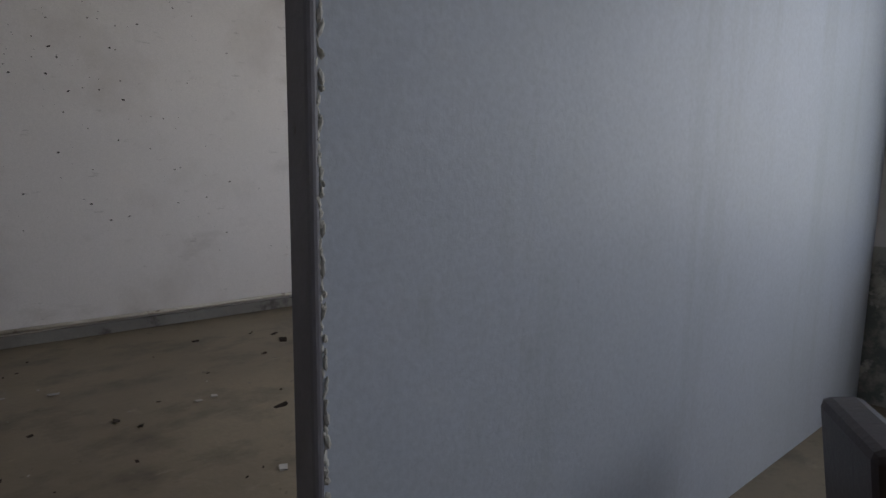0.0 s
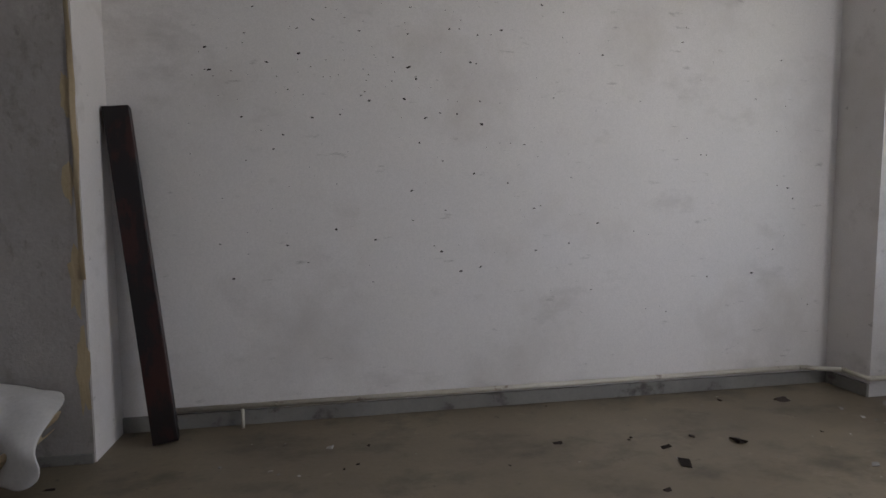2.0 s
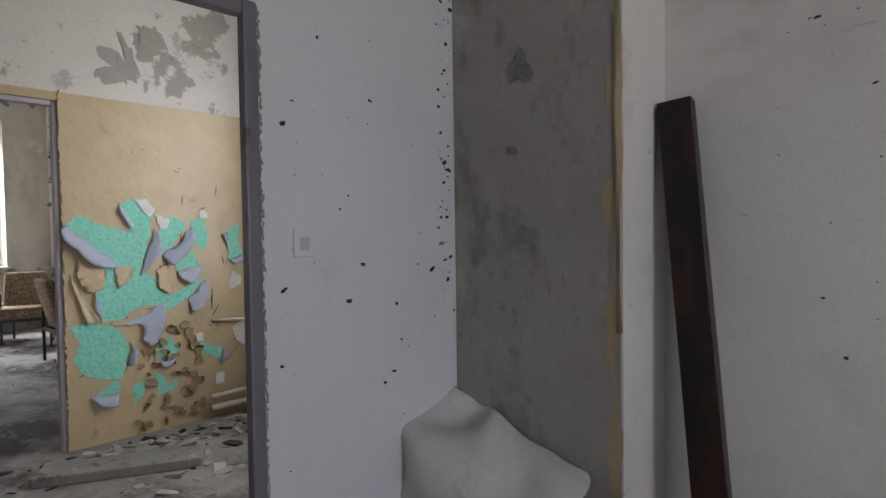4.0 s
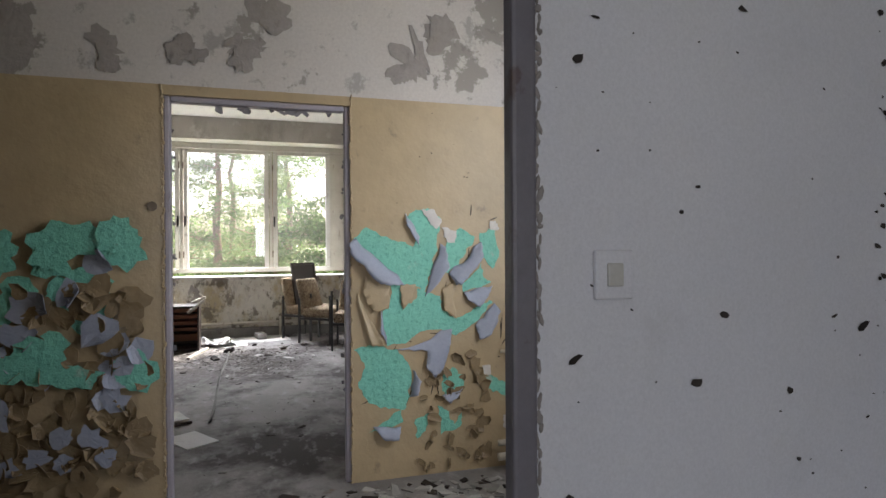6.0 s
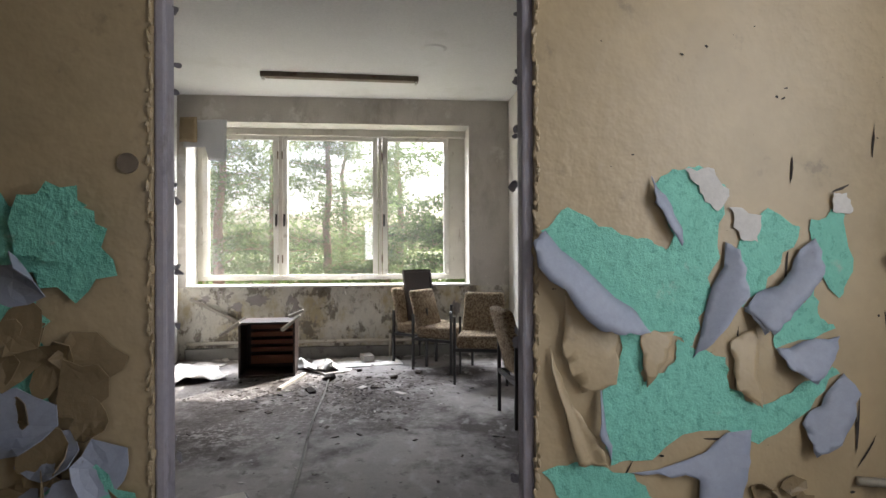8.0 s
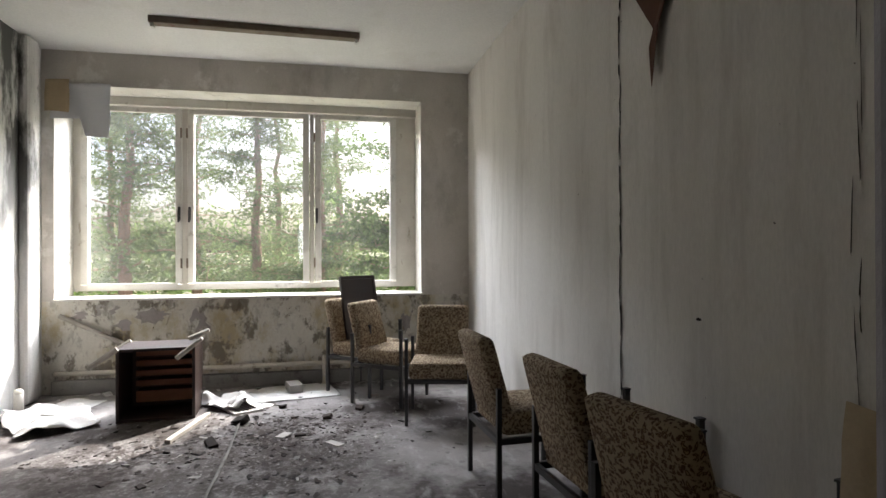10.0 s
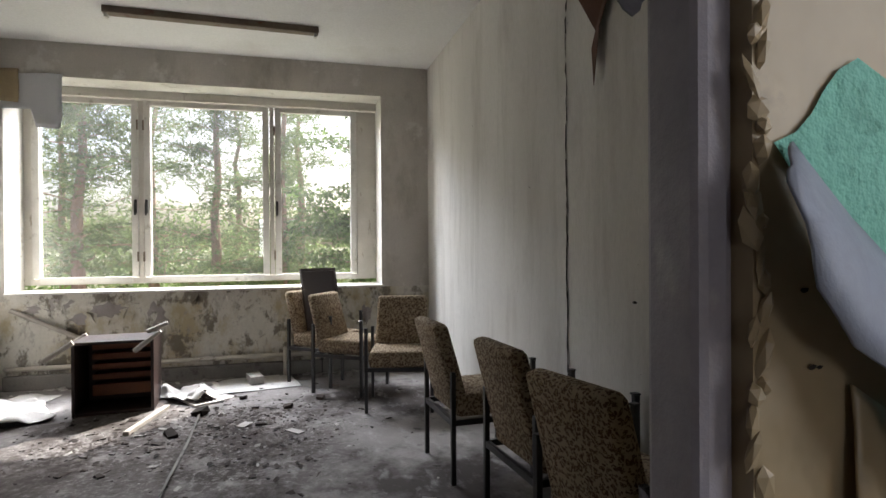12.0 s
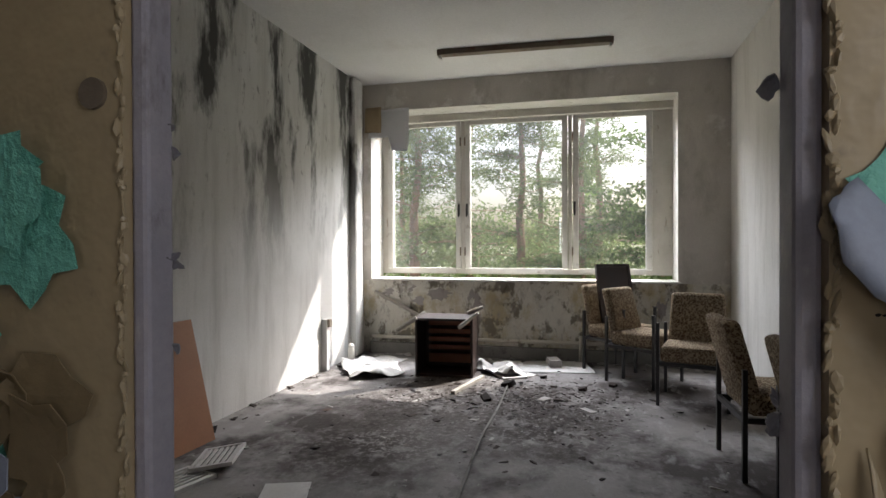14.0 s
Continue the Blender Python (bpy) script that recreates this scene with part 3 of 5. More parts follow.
# ---- things: first room ----
def pipe_run(name, pts, r, mat, label):
    p = thing(name, label, "pipe")
    for a, b in zip(pts, pts[1:]):
        bm = bmesh.new()
        rod(bm, a, b, r, seg=12)
        bmesh.ops.create_uvsphere(bm, u_segments=12, v_segments=8, radius=r * 1.02, matrix=Matrix.Translation(b))
        part("pipe_length", bm, mat, p, smooth=True)
    return p


pipe_run("heating_pipe", [(-0.05, 4.725, 0.115), (3.95, 4.725, 0.125), (4.17, 4.60, 0.13), (4.165, 4.40, 0.13), (4.50, 4.38, 0.135), (4.505, 1.15, 0.12)], 0.016, PIPEPAINT, "cream painted heating pipe along the wall's foot")
pipe_run("pipe_stub", [(0.36, 4.70, 0.11), (0.36, 4.70, 0.0)], 0.01, PIPEPAINT, "short cream pipe stub going into the floor")
for r, lab in (((-0.277, 4.2, 4.742, 4.762, 0, 0.085), "grey concrete skirting"), ((4.18, 4.2, 4.43, 4.742, 0, 0.085), "grey concrete skirting"), ((4.53, 4.55, 1.12, 4.43, 0, 0.085), "grey concrete skirting"), ((-1.08, -0.285, 4.378, 4.392, 0, 0.05), "pale torn skirting strip")):
    bm = bmesh.new()
    box(bm, *r, None, 0.004)
    tagged(link("baseboard", bm, CONCRETE), lab, "skirting", kind="structure")

# leaning beam
bm = bmesh.new()
box(bm, -0.062, 0.062, -0.035, 0.035, 0.0, -1.76, None, 0.004)
bmesh.ops.transform(bm, matrix=Matrix.Translation((-0.003, 4.56, 0.012)) @ Euler((radians(-5.2), radians(-6.0), radians(8))).to_matrix().to_4x4() @ Matrix.Diagonal((1, 1, -1, 1)), verts=bm.verts)
bmesh.ops.recalc_face_normals(bm, faces=bm.faces)
tagged(link("wooden_beam", bm, WOODRED), "red-brown stained wooden beam leaning in the corner", "beam")


def marks(name, frame_m, count, x0, x1, y0, y1, seed, size, label, bias=0.0):
    """Small dark chips knocked out of a wall."""
    rnd = random.Random(seed)
    bm = bmesh.new()
    for i in range(count):
        x, y = rnd.uniform(x0, x1), y0 + (y1 - y0) * rnd.random() ** (1 - bias)
        s = size * (0.35 + rnd.random() ** 3 * 1.5)
        ragged(bm, x, y, s * rnd.uniform(.8, 1.7), s * rnd.uniform(.5, 1.0), rnd.uniform(-.5, .5), 7, 0.35, 0.0022, 0.0, rnd.random(), 1)
    bmesh.ops.transform(bm, matrix=frame_m, verts=bm.verts)
    return tagged(link(name, bm, CHIP), label, "wall marks", kind="stuff")


marks("pock_marks", ON_NORTH_A, 190, 0.1, 2.3, 0.7, 2.5, 11, 0.0043, "small dark pock marks in the white wallpaper", 0.2)
marks("pock_marks", ON_NORTH_A, 60, 0.2, 1.6, 1.75, 2.6, 12, 0.0065, "dark pock marks high on the white wallpaper", 0.1)
marks("pock_marks", ON_NORTH_A, 60, 2.3, 4.1, 0.5, 2.5, 13, 0.0045, "small dark pock marks in the white wallpaper")
marks("pock_marks", ON_WEST_A, 70, 3.47, 4.36, 0.15, 2.4, 14, 0.0065, "black pock marks in the pale wallpaper")
marks("pock_marks", ON_WEST_A, 60, 4.28, 4.38, 0.9, 2.3, 15, 0.0065, "black pock marks along the torn paper edge")

# pale and worn patches on the bare pier
PIER = thing("pier_patches", "pale plaster patches remaining on the grey pier", "peeling paint")
ON_PIER = Matrix.Translation((0, 4.392, 0)) @ Matrix(((1, 0, 0, 0), (0, 0, -1, 0), (0, 1, 0, 0), (0, 0, 0, 1)))
for i, (cx, cy, rx, ry) in enumerate(((-0.72, 1.93, .06, .07), (-0.76, 1.60, .035, .02), (-0.33, 1.35, .025, .10), (-0.32, 0.9, .03, .16), (-0.31, 0.45, .03, .2), (-0.32, 1.75, .02, .1), (-0.70, 1.25, .05, .04))):
    bm = bmesh.new()
    ragged(bm, cx, cy, rx, ry, 0, 16, 0.35, 0.002, 0, 1800 + i, 2)
    bmesh.ops.transform(bm, matrix=ON_PIER, verts=bm.verts)
    part("plaster_patch", bm, BEIGE if cx > -0.4 else CONCRETE, PIER)

# light switch
sw = thing("light_switch", "yellowed square light switch on the papered wall", "light switch")
bm = bmesh.new()
box(bm, -1.084, -1.074, 3.558, 3.642, 1.19, 1.285, None, 0.004)
part("switch_plate", bm, SPOTWALL, sw)
bm = bmesh.new()
box(bm, -1.076, -1.068, 3.583, 3.617, 1.215, 1.26, None, 0.003)
part("rocker", bm, SWITCHM, sw, "small switch rocker")


def crumpled(name, nx, ny, f, mat, label, category, seed, amp, thick=0.004, ridge=0.0):
    """A sheet given by f(u, v), shaken by folds."""
    bm = bmesh.new()
    rows = []
    for j in range(ny + 1):
        row = []
        for i in range(nx + 1):
            p = Vector(f(i / nx, j / ny))
            n = noise.noise_vector(p * 4.5 + Vector((seed * 7.1, 0, 0))) * amp + noise.noise_vector(p * 13 + Vector((0, seed * 3.3, 0))) * amp * 0.35
            q = Vector((p.x * 4.5 + seed, p.y * 5 + p.z * 3, p.z * 5))
            p += n + Vector((0, -1, 0.7)) * (0.4 - abs(noise.noise(q)) * 1.6) * ridge
            row.append(bm.verts.new((p.x, p.y, max(p.z, 0.006))))
        rows.append(row)
    for j in range(ny):
        for i in range(nx):
            bm.faces.new((rows[j][i], rows[j][i + 1], rows[j + 1][i + 1], rows[j + 1][i]))
    ob = link(name, bm, mat, True)
    solid(ob, thick)
    return tagged(ob, label, category)


def slumped(u, v):
    a = v * math.pi * 0.62
    x = -1.12 + 0.74 * u + 0.12 * v * (u - 0.5)
    top = 0.5 - 0.16 * u
    return (x, 4.36 - 0.30 * math.sin(a) - 0.05 * v, top * math.cos(a * 0.78) + 0.05)


heap_sheet = crumpled("fallen_wallpaper", 12, 9, slumped, PAPER, "white wallpaper slumped in folds at the pier's foot", "wallpaper", 2, 0.07, 0.003, 0.075)
soft_folds = heap_sheet.modifiers.new("folds", "SUBSURF")
soft_folds.levels = soft_folds.render_levels = 1
crumpled("wallpaper_roll", 10, 14, lambda u, v: (-0.62 + 0.26 * v + 0.03 * math.sin(u * 6), 4.05 + 0.12 * v + 0.055 * math.cos(u * 5.5), 0.08 + 0.20 * v + 0.055 * math.sin(u * 5.5)), BEIGE, "curled beige strip of torn wallpaper on the floor", "wallpaper", 5, 0.015)
crumpled("torn_paper_strip", 3, 18, lambda u, v: (-0.30 + 0.025 * u, 4.382 - 0.018 * math.sin(v * 9) * u, 0.9 + 1.5 * v), BEIGE, "torn paper strip on the pier's edge", "wallpaper", 6, 0.006, 0.002)
crumpled("torn_paper", 6, 6, lambda u, v: (4.34 + 0.1 * u * v, 4.41 - 0.06 * u, 2.55 - 0.28 * v * (1 - 0.6 * u)), BEIGE, "torn paper flap hanging on the window pier", "wallpaper", 7, 0.01, 0.002)


def litter(name, count, where, seed, mat, label, size=0.02, flat=0.4, kind="stuff"):
    """Small broken bits on the floor; where(rnd) gives x, y."""
    rnd = random.Random(seed)
    bm = bmesh.new()
    for i in range(count):
        x, y = where(rnd)
        s = size * (0.4 + rnd.random() ** 3 * 2.0)
        sx, sy, sz = s * rnd.uniform(.7, 1.8), s * rnd.uniform(.5, 1.0), s * flat * rnd.uniform(.4, 1.0)
        m = Matrix.Translation((x, y, sz * 0.55)) @ Euler((rnd.uniform(-.25, .25), rnd.uniform(-.25, .25), rnd.uniform(0, 6.3))).to_matrix().to_4x4()
        vs = box(bm, -sx, sx, -sy, sy, -sz * .6, sz * .6)
        for v in vs:
            v.co += Vector((rnd.uniform(-.35, .35) * sx, rnd.uniform(-.35, .35) * sy, rnd.uniform(-.2, .2) * sz))
        bmesh.ops.transform(bm, matrix=m, verts=vs)
    return tagged(link(name, bm, mat), label, "debris", kind=kind)


litter("floor_grit", 90, lambda r: (r.uniform(0.2, 4.4), r.uniform(1.6, 4.65)), 21, RUBBLE, "pale crumbs on the brown floor", 0.010)
litter("floor_grit", 70, lambda r: (r.uniform(-0.9, 4.4), r.uniform(1.6, 4.7)), 22, DIRT, "dark crumbs on the brown floor", 0.014)
litter("floor_grit", 90, lambda r: (4.45 - abs(r.gauss(0, .25)), r.uniform(2.0, 4.3)), 23, RUBBLE, "fallen paint crumbs under the window", 0.012)

# unidentified dark object by the partition in the next room, built as a slab
bm = bmesh.new()
box(bm, -0.2, 0.2, -0.06, 0.06, 0, 0.58, None, 0.03)
bmesh.ops.transform(bm, matrix=Matrix.Translation((2.74, 0.33, 0.0)) @ Euler((radians(-8), 0, radians(35))).to_matrix().to_4x4(), verts=bm.verts)
tagged(link("dark_slab", bm, WOODDARK), "unidentified black object by the partition's foot, built as a slab", "board")


# ---- things: corridor ----
def flake_piece(name, mat, label, spots, frame_m, seed, lift, parent, n=30, rough=0.2, grow=1.0):
    for k, (cx, cy, rx, ry, turn) in enumerate(spots):
        bm = bmesh.new()
        ragged(bm, cx, cy, rx * grow, ry * grow, turn, n, rough, lift + 0.0012 * k, 0.0, seed + k, 3)
        bmesh.ops.transform(bm, matrix=frame_m, verts=bm.verts)
        part(name, bm, mat, parent, label)


def loose_flakes(name, mat, parent, count, place, size, curl, seed, frame_m, lift=0.008, n=11, rough=0.3, thick=0.002):
    """Curled flakes, each an object; place(rnd) gives the spot on the wall."""
    rnd = random.Random(seed)
    for i in range(count):
        x, y = place(rnd)
        bm = bmesh.new()
        ragged(bm, x, y, rnd.uniform(*size), rnd.uniform(*size) * .8, rnd.uniform(0, 6.3), n, rough, lift + rnd.random() * .006, rnd.uniform(*curl), seed * 50 + i, 3)
        bmesh.ops.transform(bm, matrix=frame_m, verts=bm.verts)
        ob = part(name, bm, mat, parent)
        if thick:
            solid(ob, thick)


PEEL = thing("peeling_paint", "mint green paint bared by curling lavender-backed flakes", "peeling paint")
def torn_outline(points, seed, rough=0.05, steps=5):
    """The closed outline through a few corners, broken up into a ragged tear."""
    rnd = random.Random(seed)
    rim = []
    for i, a in enumerate(points):
        a, b = Vector(a), Vector(points[(i + 1) % len(points)])
        side = Vector((b.y - a.y, a.x - b.x))
        for k in range(steps):
            rim.append(a.lerp(b, k / steps) + side * (rnd.uniform(-rough, rough) if k else 0))
    return rim


def torn_sheet(rim, height, rings=4):
    """A sheet inside an outline in the wall's plane; height(point) stands it off the wall."""
    mid = sum(rim, Vector((0, 0))) / len(rim)
    bm = bmesh.new()
    flat = [bm.verts.new((p.x, p.y, 0)) for p in rim]
    face = bm.faces.new(flat)
    bmesh.ops.triangulate(bm, faces=[face])
    bmesh.ops.subdivide_edges(bm, edges=[e for e in bm.edges if e.calc_length() > 0.03], cuts=rings - 1, use_grid_fill=True)
    bmesh.ops.triangulate(bm, faces=[g for g in bm.faces if len(g.verts) > 4])
    for v in bm.verts:
        v.co.z = height(Vector((v.co.x, v.co.y)))
    bmesh.ops.recalc_face_normals(bm, faces=bm.faces)
    bmesh.ops.transform(bm, matrix=ON_HALL, verts=bm.verts)
    return bm


def bare_patch(points, seed):
    part("bared_patch", torn_sheet(torn_outline(points, seed, 0.09), lambda p: 0.003 + 0.0004 * (seed % 4)), MINT, PEEL, "mint green old paint")


def pale_patch(points, seed):
    solid(part("bared_patch", torn_sheet(torn_outline(points, 90 + seed, 0.1), lambda p: 0.007 + 0.006 * noise.noise(Vector((p.x * 14, p.y * 14, seed)))), PAPER, PEEL, "pale flake of old limewash"), 0.002)


def peel_flap(points, lift, mat, seed):
    """A flake that still holds along its first edge and curls off the wall behind it."""
    a, b = Vector(points[0]), Vector(points[1])
    n = Vector((b.y - a.y, a.x - b.x)).normalized()
    reach = max(abs((Vector(p) - a).dot(n)) for p in points)

    def height(p):
        d = min(abs((p - a).dot(n)) / reach, 1.0)
        return 0.006 + lift * math.sin(d * 1.9) + 0.1 * lift * noise.noise(Vector((p.x * 12, p.y * 12, seed)))
    ob = part("curled_flake", torn_sheet(torn_outline(points, seed, 0.05), height), mat, PEEL, "lavender back of a curled paint flake" if mat is LAVENDER else "tan paint blistering off the wall", True)
    solid(ob, 0.0022)


bare_patch([(3.38, 1.34), (3.45, 1.4), (3.59, 1.33), (3.66, 1.32), (3.71, 1.29), (3.73, 1.33), (3.68, 1.46), (3.73, 1.5), (3.8, 1.51), (3.88, 1.44), (3.85, 1.3), (3.82, 1.16), (3.78, 1.04), (3.7, 1.08), (3.58, 1.08), (3.48, 1.19)], 0)
bare_patch([(3.91, 1.31), (3.99, 1.4), (4.08, 1.35), (4.01, 1.23), (3.92, 1.14), (3.87, 1.16)], 1)
bare_patch([(4.11, 1.37), (4.21, 1.4), (4.23, 1.23), (4.19, 1.16), (4.12, 1.23)], 2)
bare_patch([(3.58, 1.09), (3.64, 1.08), (3.65, 0.95), (3.73, 1.0), (3.74, 1.06), (3.87, 1.01), (3.88, 0.93), (3.96, 0.88), (4.07, 0.93), (4.17, 0.98), (4.19, 0.96), (4.08, 0.85), (3.96, 0.78), (3.85, 0.82), (3.62, 0.75), (3.56, 0.74), (3.54, 0.86)], 3)
bare_patch([(3.38, 0.73), (3.49, 0.75), (3.62, 0.72), (3.69, 0.62), (3.69, 0.45), (3.66, 0.38), (3.57, 0.39), (3.46, 0.43), (3.4, 0.55), (3.44, 0.63)], 4)
bare_patch([(4.0, 1.07), (4.12, 1.2), (4.13, 1.12), (4.18, 1.08), (4.01, 1.03)], 5)
bare_patch([(4.35, 1.29), (4.45, 1.35), (4.45, 1.22), (4.48, 1.13), (4.37, 1.09), (4.37, 1.2)], 6)
bare_patch([(4.12, 0.52), (4.18, 0.54), (4.23, 0.5), (4.31, 0.48), (4.29, 0.39), (4.23, 0.43), (4.13, 0.47)], 7)
bare_patch([(3.88, 0.55), (3.94, 0.6), (4.01, 0.54), (4.01, 0.48), (3.92, 0.4), (3.88, 0.47)], 8)
bare_patch([(3.85, 0.39), (3.9, 0.36), (3.95, 0.27), (4.0, 0.34), (3.99, 0.26), (3.87, 0.22)], 9)
bare_patch([(3.46, 0.27), (3.64, 0.38), (3.65, 0.31), (3.54, 0.28)], 10)
bare_patch([(3.72, 0.32), (3.8, 0.35), (3.78, 0.25), (3.73, 0.21)], 11)
pale_patch([(3.88, 1.4), (3.97, 1.38), (3.96, 1.31), (3.91, 1.32)], 0)
pale_patch([(4.39, 1.0), (4.41, 1.01), (4.46, 0.97), (4.46, 0.92), (4.37, 0.87), (4.37, 0.94)], 1)
pale_patch([(4.38, 0.6), (4.48, 0.68), (4.58, 0.66), (4.63, 0.57), (4.64, 0.49), (4.49, 0.46), (4.41, 0.51)], 2)
pale_patch([(4.12, 0.6), (4.17, 0.6), (4.17, 0.54), (4.13, 0.55)], 3)
pale_patch([(4.25, 0.3), (4.32, 0.3), (4.32, 0.22), (4.25, 0.23)], 4)
pale_patch([(4.17, 1.44), (4.21, 1.44), (4.23, 1.39), (4.17, 1.39)], 5)
pale_patch([(3.76, 1.5), (3.84, 1.5), (3.88, 1.43), (3.85, 1.39), (3.8, 1.44)], 6)
peel_flap([(3.39, 1.34), (3.62, 1.14), (3.66, 1.08), (3.58, 1.08), (3.52, 1.09), (3.36, 1.25), (3.35, 1.31)], 0.045, LAVENDER, 20)
peel_flap([(3.87, 1.31), (3.78, 1.01), (3.85, 1.08), (3.92, 1.17), (3.9, 1.29)], 0.027999999999999997, LAVENDER, 21)
peel_flap([(4.12, 1.32), (3.92, 1.13), (3.98, 1.07), (4.05, 1.14), (4.12, 1.23)], 0.034, LAVENDER, 22)
peel_flap([(3.61, 0.72), (3.94, 0.82), (3.92, 0.72), (3.88, 0.6), (3.83, 0.55), (3.78, 0.62), (3.79, 0.7)], 0.022, LAVENDER, 23)
peel_flap([(4.2, 0.96), (4.08, 0.83), (4.1, 0.75), (4.17, 0.78), (4.23, 0.91)], 0.027999999999999997, LAVENDER, 24)
peel_flap([(4.19, 1.06), (4.01, 1.03), (4.03, 0.98), (4.1, 0.94), (4.14, 0.99)], 0.034, LAVENDER, 25)
peel_flap([(3.67, 1.48), (3.75, 1.35), (3.74, 1.3), (3.67, 1.41)], 0.022, LAVENDER, 26)
peel_flap([(4.03, 1.15), (3.92, 1.14), (3.96, 1.07)], 0.027999999999999997, LAVENDER, 27)
peel_flap([(3.71, 0.6), (3.69, 0.45), (3.73, 0.46), (3.75, 0.54)], 0.034, LAVENDER, 28)
peel_flap([(4.37, 1.29), (4.37, 1.15), (4.35, 1.22), (4.32, 1.28)], 0.022, LAVENDER, 29)
peel_flap([(4.48, 1.13), (4.37, 1.09), (4.41, 1.06), (4.46, 1.08)], 0.027999999999999997, LAVENDER, 30)
peel_flap([(4.01, 0.48), (3.87, 0.44), (3.92, 0.4)], 0.034, LAVENDER, 31)
peel_flap([(4.31, 0.47), (4.29, 0.36), (4.34, 0.4)], 0.022, LAVENDER, 32)
peel_flap([(3.53, 0.97), (3.56, 0.75), (3.52, 0.83)], 0.027999999999999997, LAVENDER, 33)
peel_flap([(3.48, 0.3), (3.64, 0.29), (3.62, 0.22), (3.54, 0.23)], 0.034, LAVENDER, 34)
peel_flap([(3.44, 1.18), (3.58, 1.09), (3.57, 0.95), (3.48, 0.93), (3.43, 1.03)], 0.012, TAN, 50)
peel_flap([(3.88, 1.05), (3.95, 1.09), (3.96, 0.88), (3.89, 0.93)], 0.016, TAN, 51)
peel_flap([(3.64, 1.08), (3.73, 1.08), (3.7, 1.0), (3.65, 0.94)], 0.012, TAN, 52)
peel_flap([(3.4, 1.05), (3.45, 0.92), (3.52, 0.81), (3.55, 0.74), (3.47, 0.75)], 0.016, TAN, 53)
peel_flap([(4.06, 1.21), (4.12, 1.21), (4.08, 1.15), (4.04, 1.15)], 0.012, TAN, 54)

loose_flakes("small_flake", FLAKE, PEEL, 46, lambda r: (r.uniform(3.74, 4.15), 0.05 + 0.62 * r.random() ** 1.2), (.015, .05), (.01, .03), 77, ON_HALL)

bm = bmesh.new()
rnd = random.Random(78)
for i in range(26):
    x, y = rnd.uniform(3.42, 4.6), rnd.uniform(.3, 1.6)
    a = rnd.choice((1.5, 1.4, .7, 0.2, 1.8)) + rnd.uniform(-.3, .3)
    ln = rnd.uniform(.02, .08)
    ragged(bm, x, y, ln, 0.0035, a, 9, 0.5, 0.002, 0, 300 + i, 1)
bmesh.ops.transform(bm, matrix=ON_HALL, verts=bm.verts)
part("paint_cracks", bm, CHIP, PEEL, "dark cracks in the tan paint")["kind"] = "stuff"

PEEL_L = thing("peeling_paint", "mint and grey paint bared under brown flakes", "peeling paint")
rnd = random.Random(80)
LEFT_SPOTS = []
for i in range(40):
    rx = rnd.uniform(.07, .15)
    LEFT_SPOTS.append((2.44 - rx * 1.25 - 1.35 * rnd.random(), 1.38 - 0.72 * rnd.random() ** 1.3, rx, rnd.uniform(.05, .11), rnd.uniform(-.4, .4)))
flake_piece("bared_patch", MINT, "mint green old paint", LEFT_SPOTS, ON_HALL, 400, 0.002, PEEL_L, 18, 0.25)
GREY_SPOTS = [(2.33 - 1.25 * rnd.random(), rnd.uniform(.15, 1.3), rnd.uniform(.04, .08), rnd.uniform(.03, .09), rnd.uniform(0, 3)) for i in range(22)]
flake_piece("bared_patch", LAVENDER, "pale grey undercoat", GREY_SPOTS, ON_HALL, 500, 0.012, PEEL_L, 14, 0.35)
loose_flakes("brown_flake", FLAKE, PEEL_L, 230, lambda r: (2.36 - 1.4 * r.random(), 0.03 + 1.1 * r.random() ** 1.4), (.035, .085), (.010, .035), 81, ON_HALL, 0.014)
loose_flakes("curled_flake", LAVENDER, PEEL_L, 16, lambda r: (2.33 - 1.2 * r.random(), r.uniform(.5, 1.3)), (.05, .11), (.02, .05), 82, ON_HALL, 0.016)
bm = bmesh.new()
rod(bm, (-3.25, 2.385, 1.50), (-3.238, 2.385, 1.50), 0.024, seg=16)
tagged(link("wall_rosette", bm, LAMPWOOD), "rusty round cover on the tan wall", "wall fitting")

marks("paint_pits", ON_HALL, 70, 3.38, 4.6, 0.2, 2.05, 17, 0.0028, "small pits in the tan paint")
FRAME_PEEL = thing("peeling_flakes", "paint flakes hanging off the door frame, coloured dark as if backlit", "peeling paint")
IN_FRAME = Matrix.Translation((-0.072, 0, 0)) @ ON_HALL
# STEEL instead of JAMB puts the flakes' backlit darkness into their colour.
loose_flakes("frame_flake", STEEL, FRAME_PEEL, 12, lambda r: (r.uniform(2.62, 3.3), r.uniform(2.01, 2.03)), (.012, .032), (.004, .012), 83, IN_FRAME, 0.002, 12, 0.35)
loose_flakes("frame_flake", STEEL, FRAME_PEEL, 14, lambda r: (r.uniform(3.325, 3.34), r.choice((.5, .75, 1.0, 1.12, 1.45, 1.6, 1.75, 1.9)) + r.uniform(-.06, .06)), (.006, .018), (.004, .012), 84, IN_FRAME, 0.002, 12, 0.35)
loose_flakes("frame_flake", STEEL, FRAME_PEEL, 10, lambda r: (r.uniform(2.46, 2.475), r.uniform(.6, 2.0)), (.006, .016), (.004, .012), 85, IN_FRAME, 0.002, 12, 0.35)

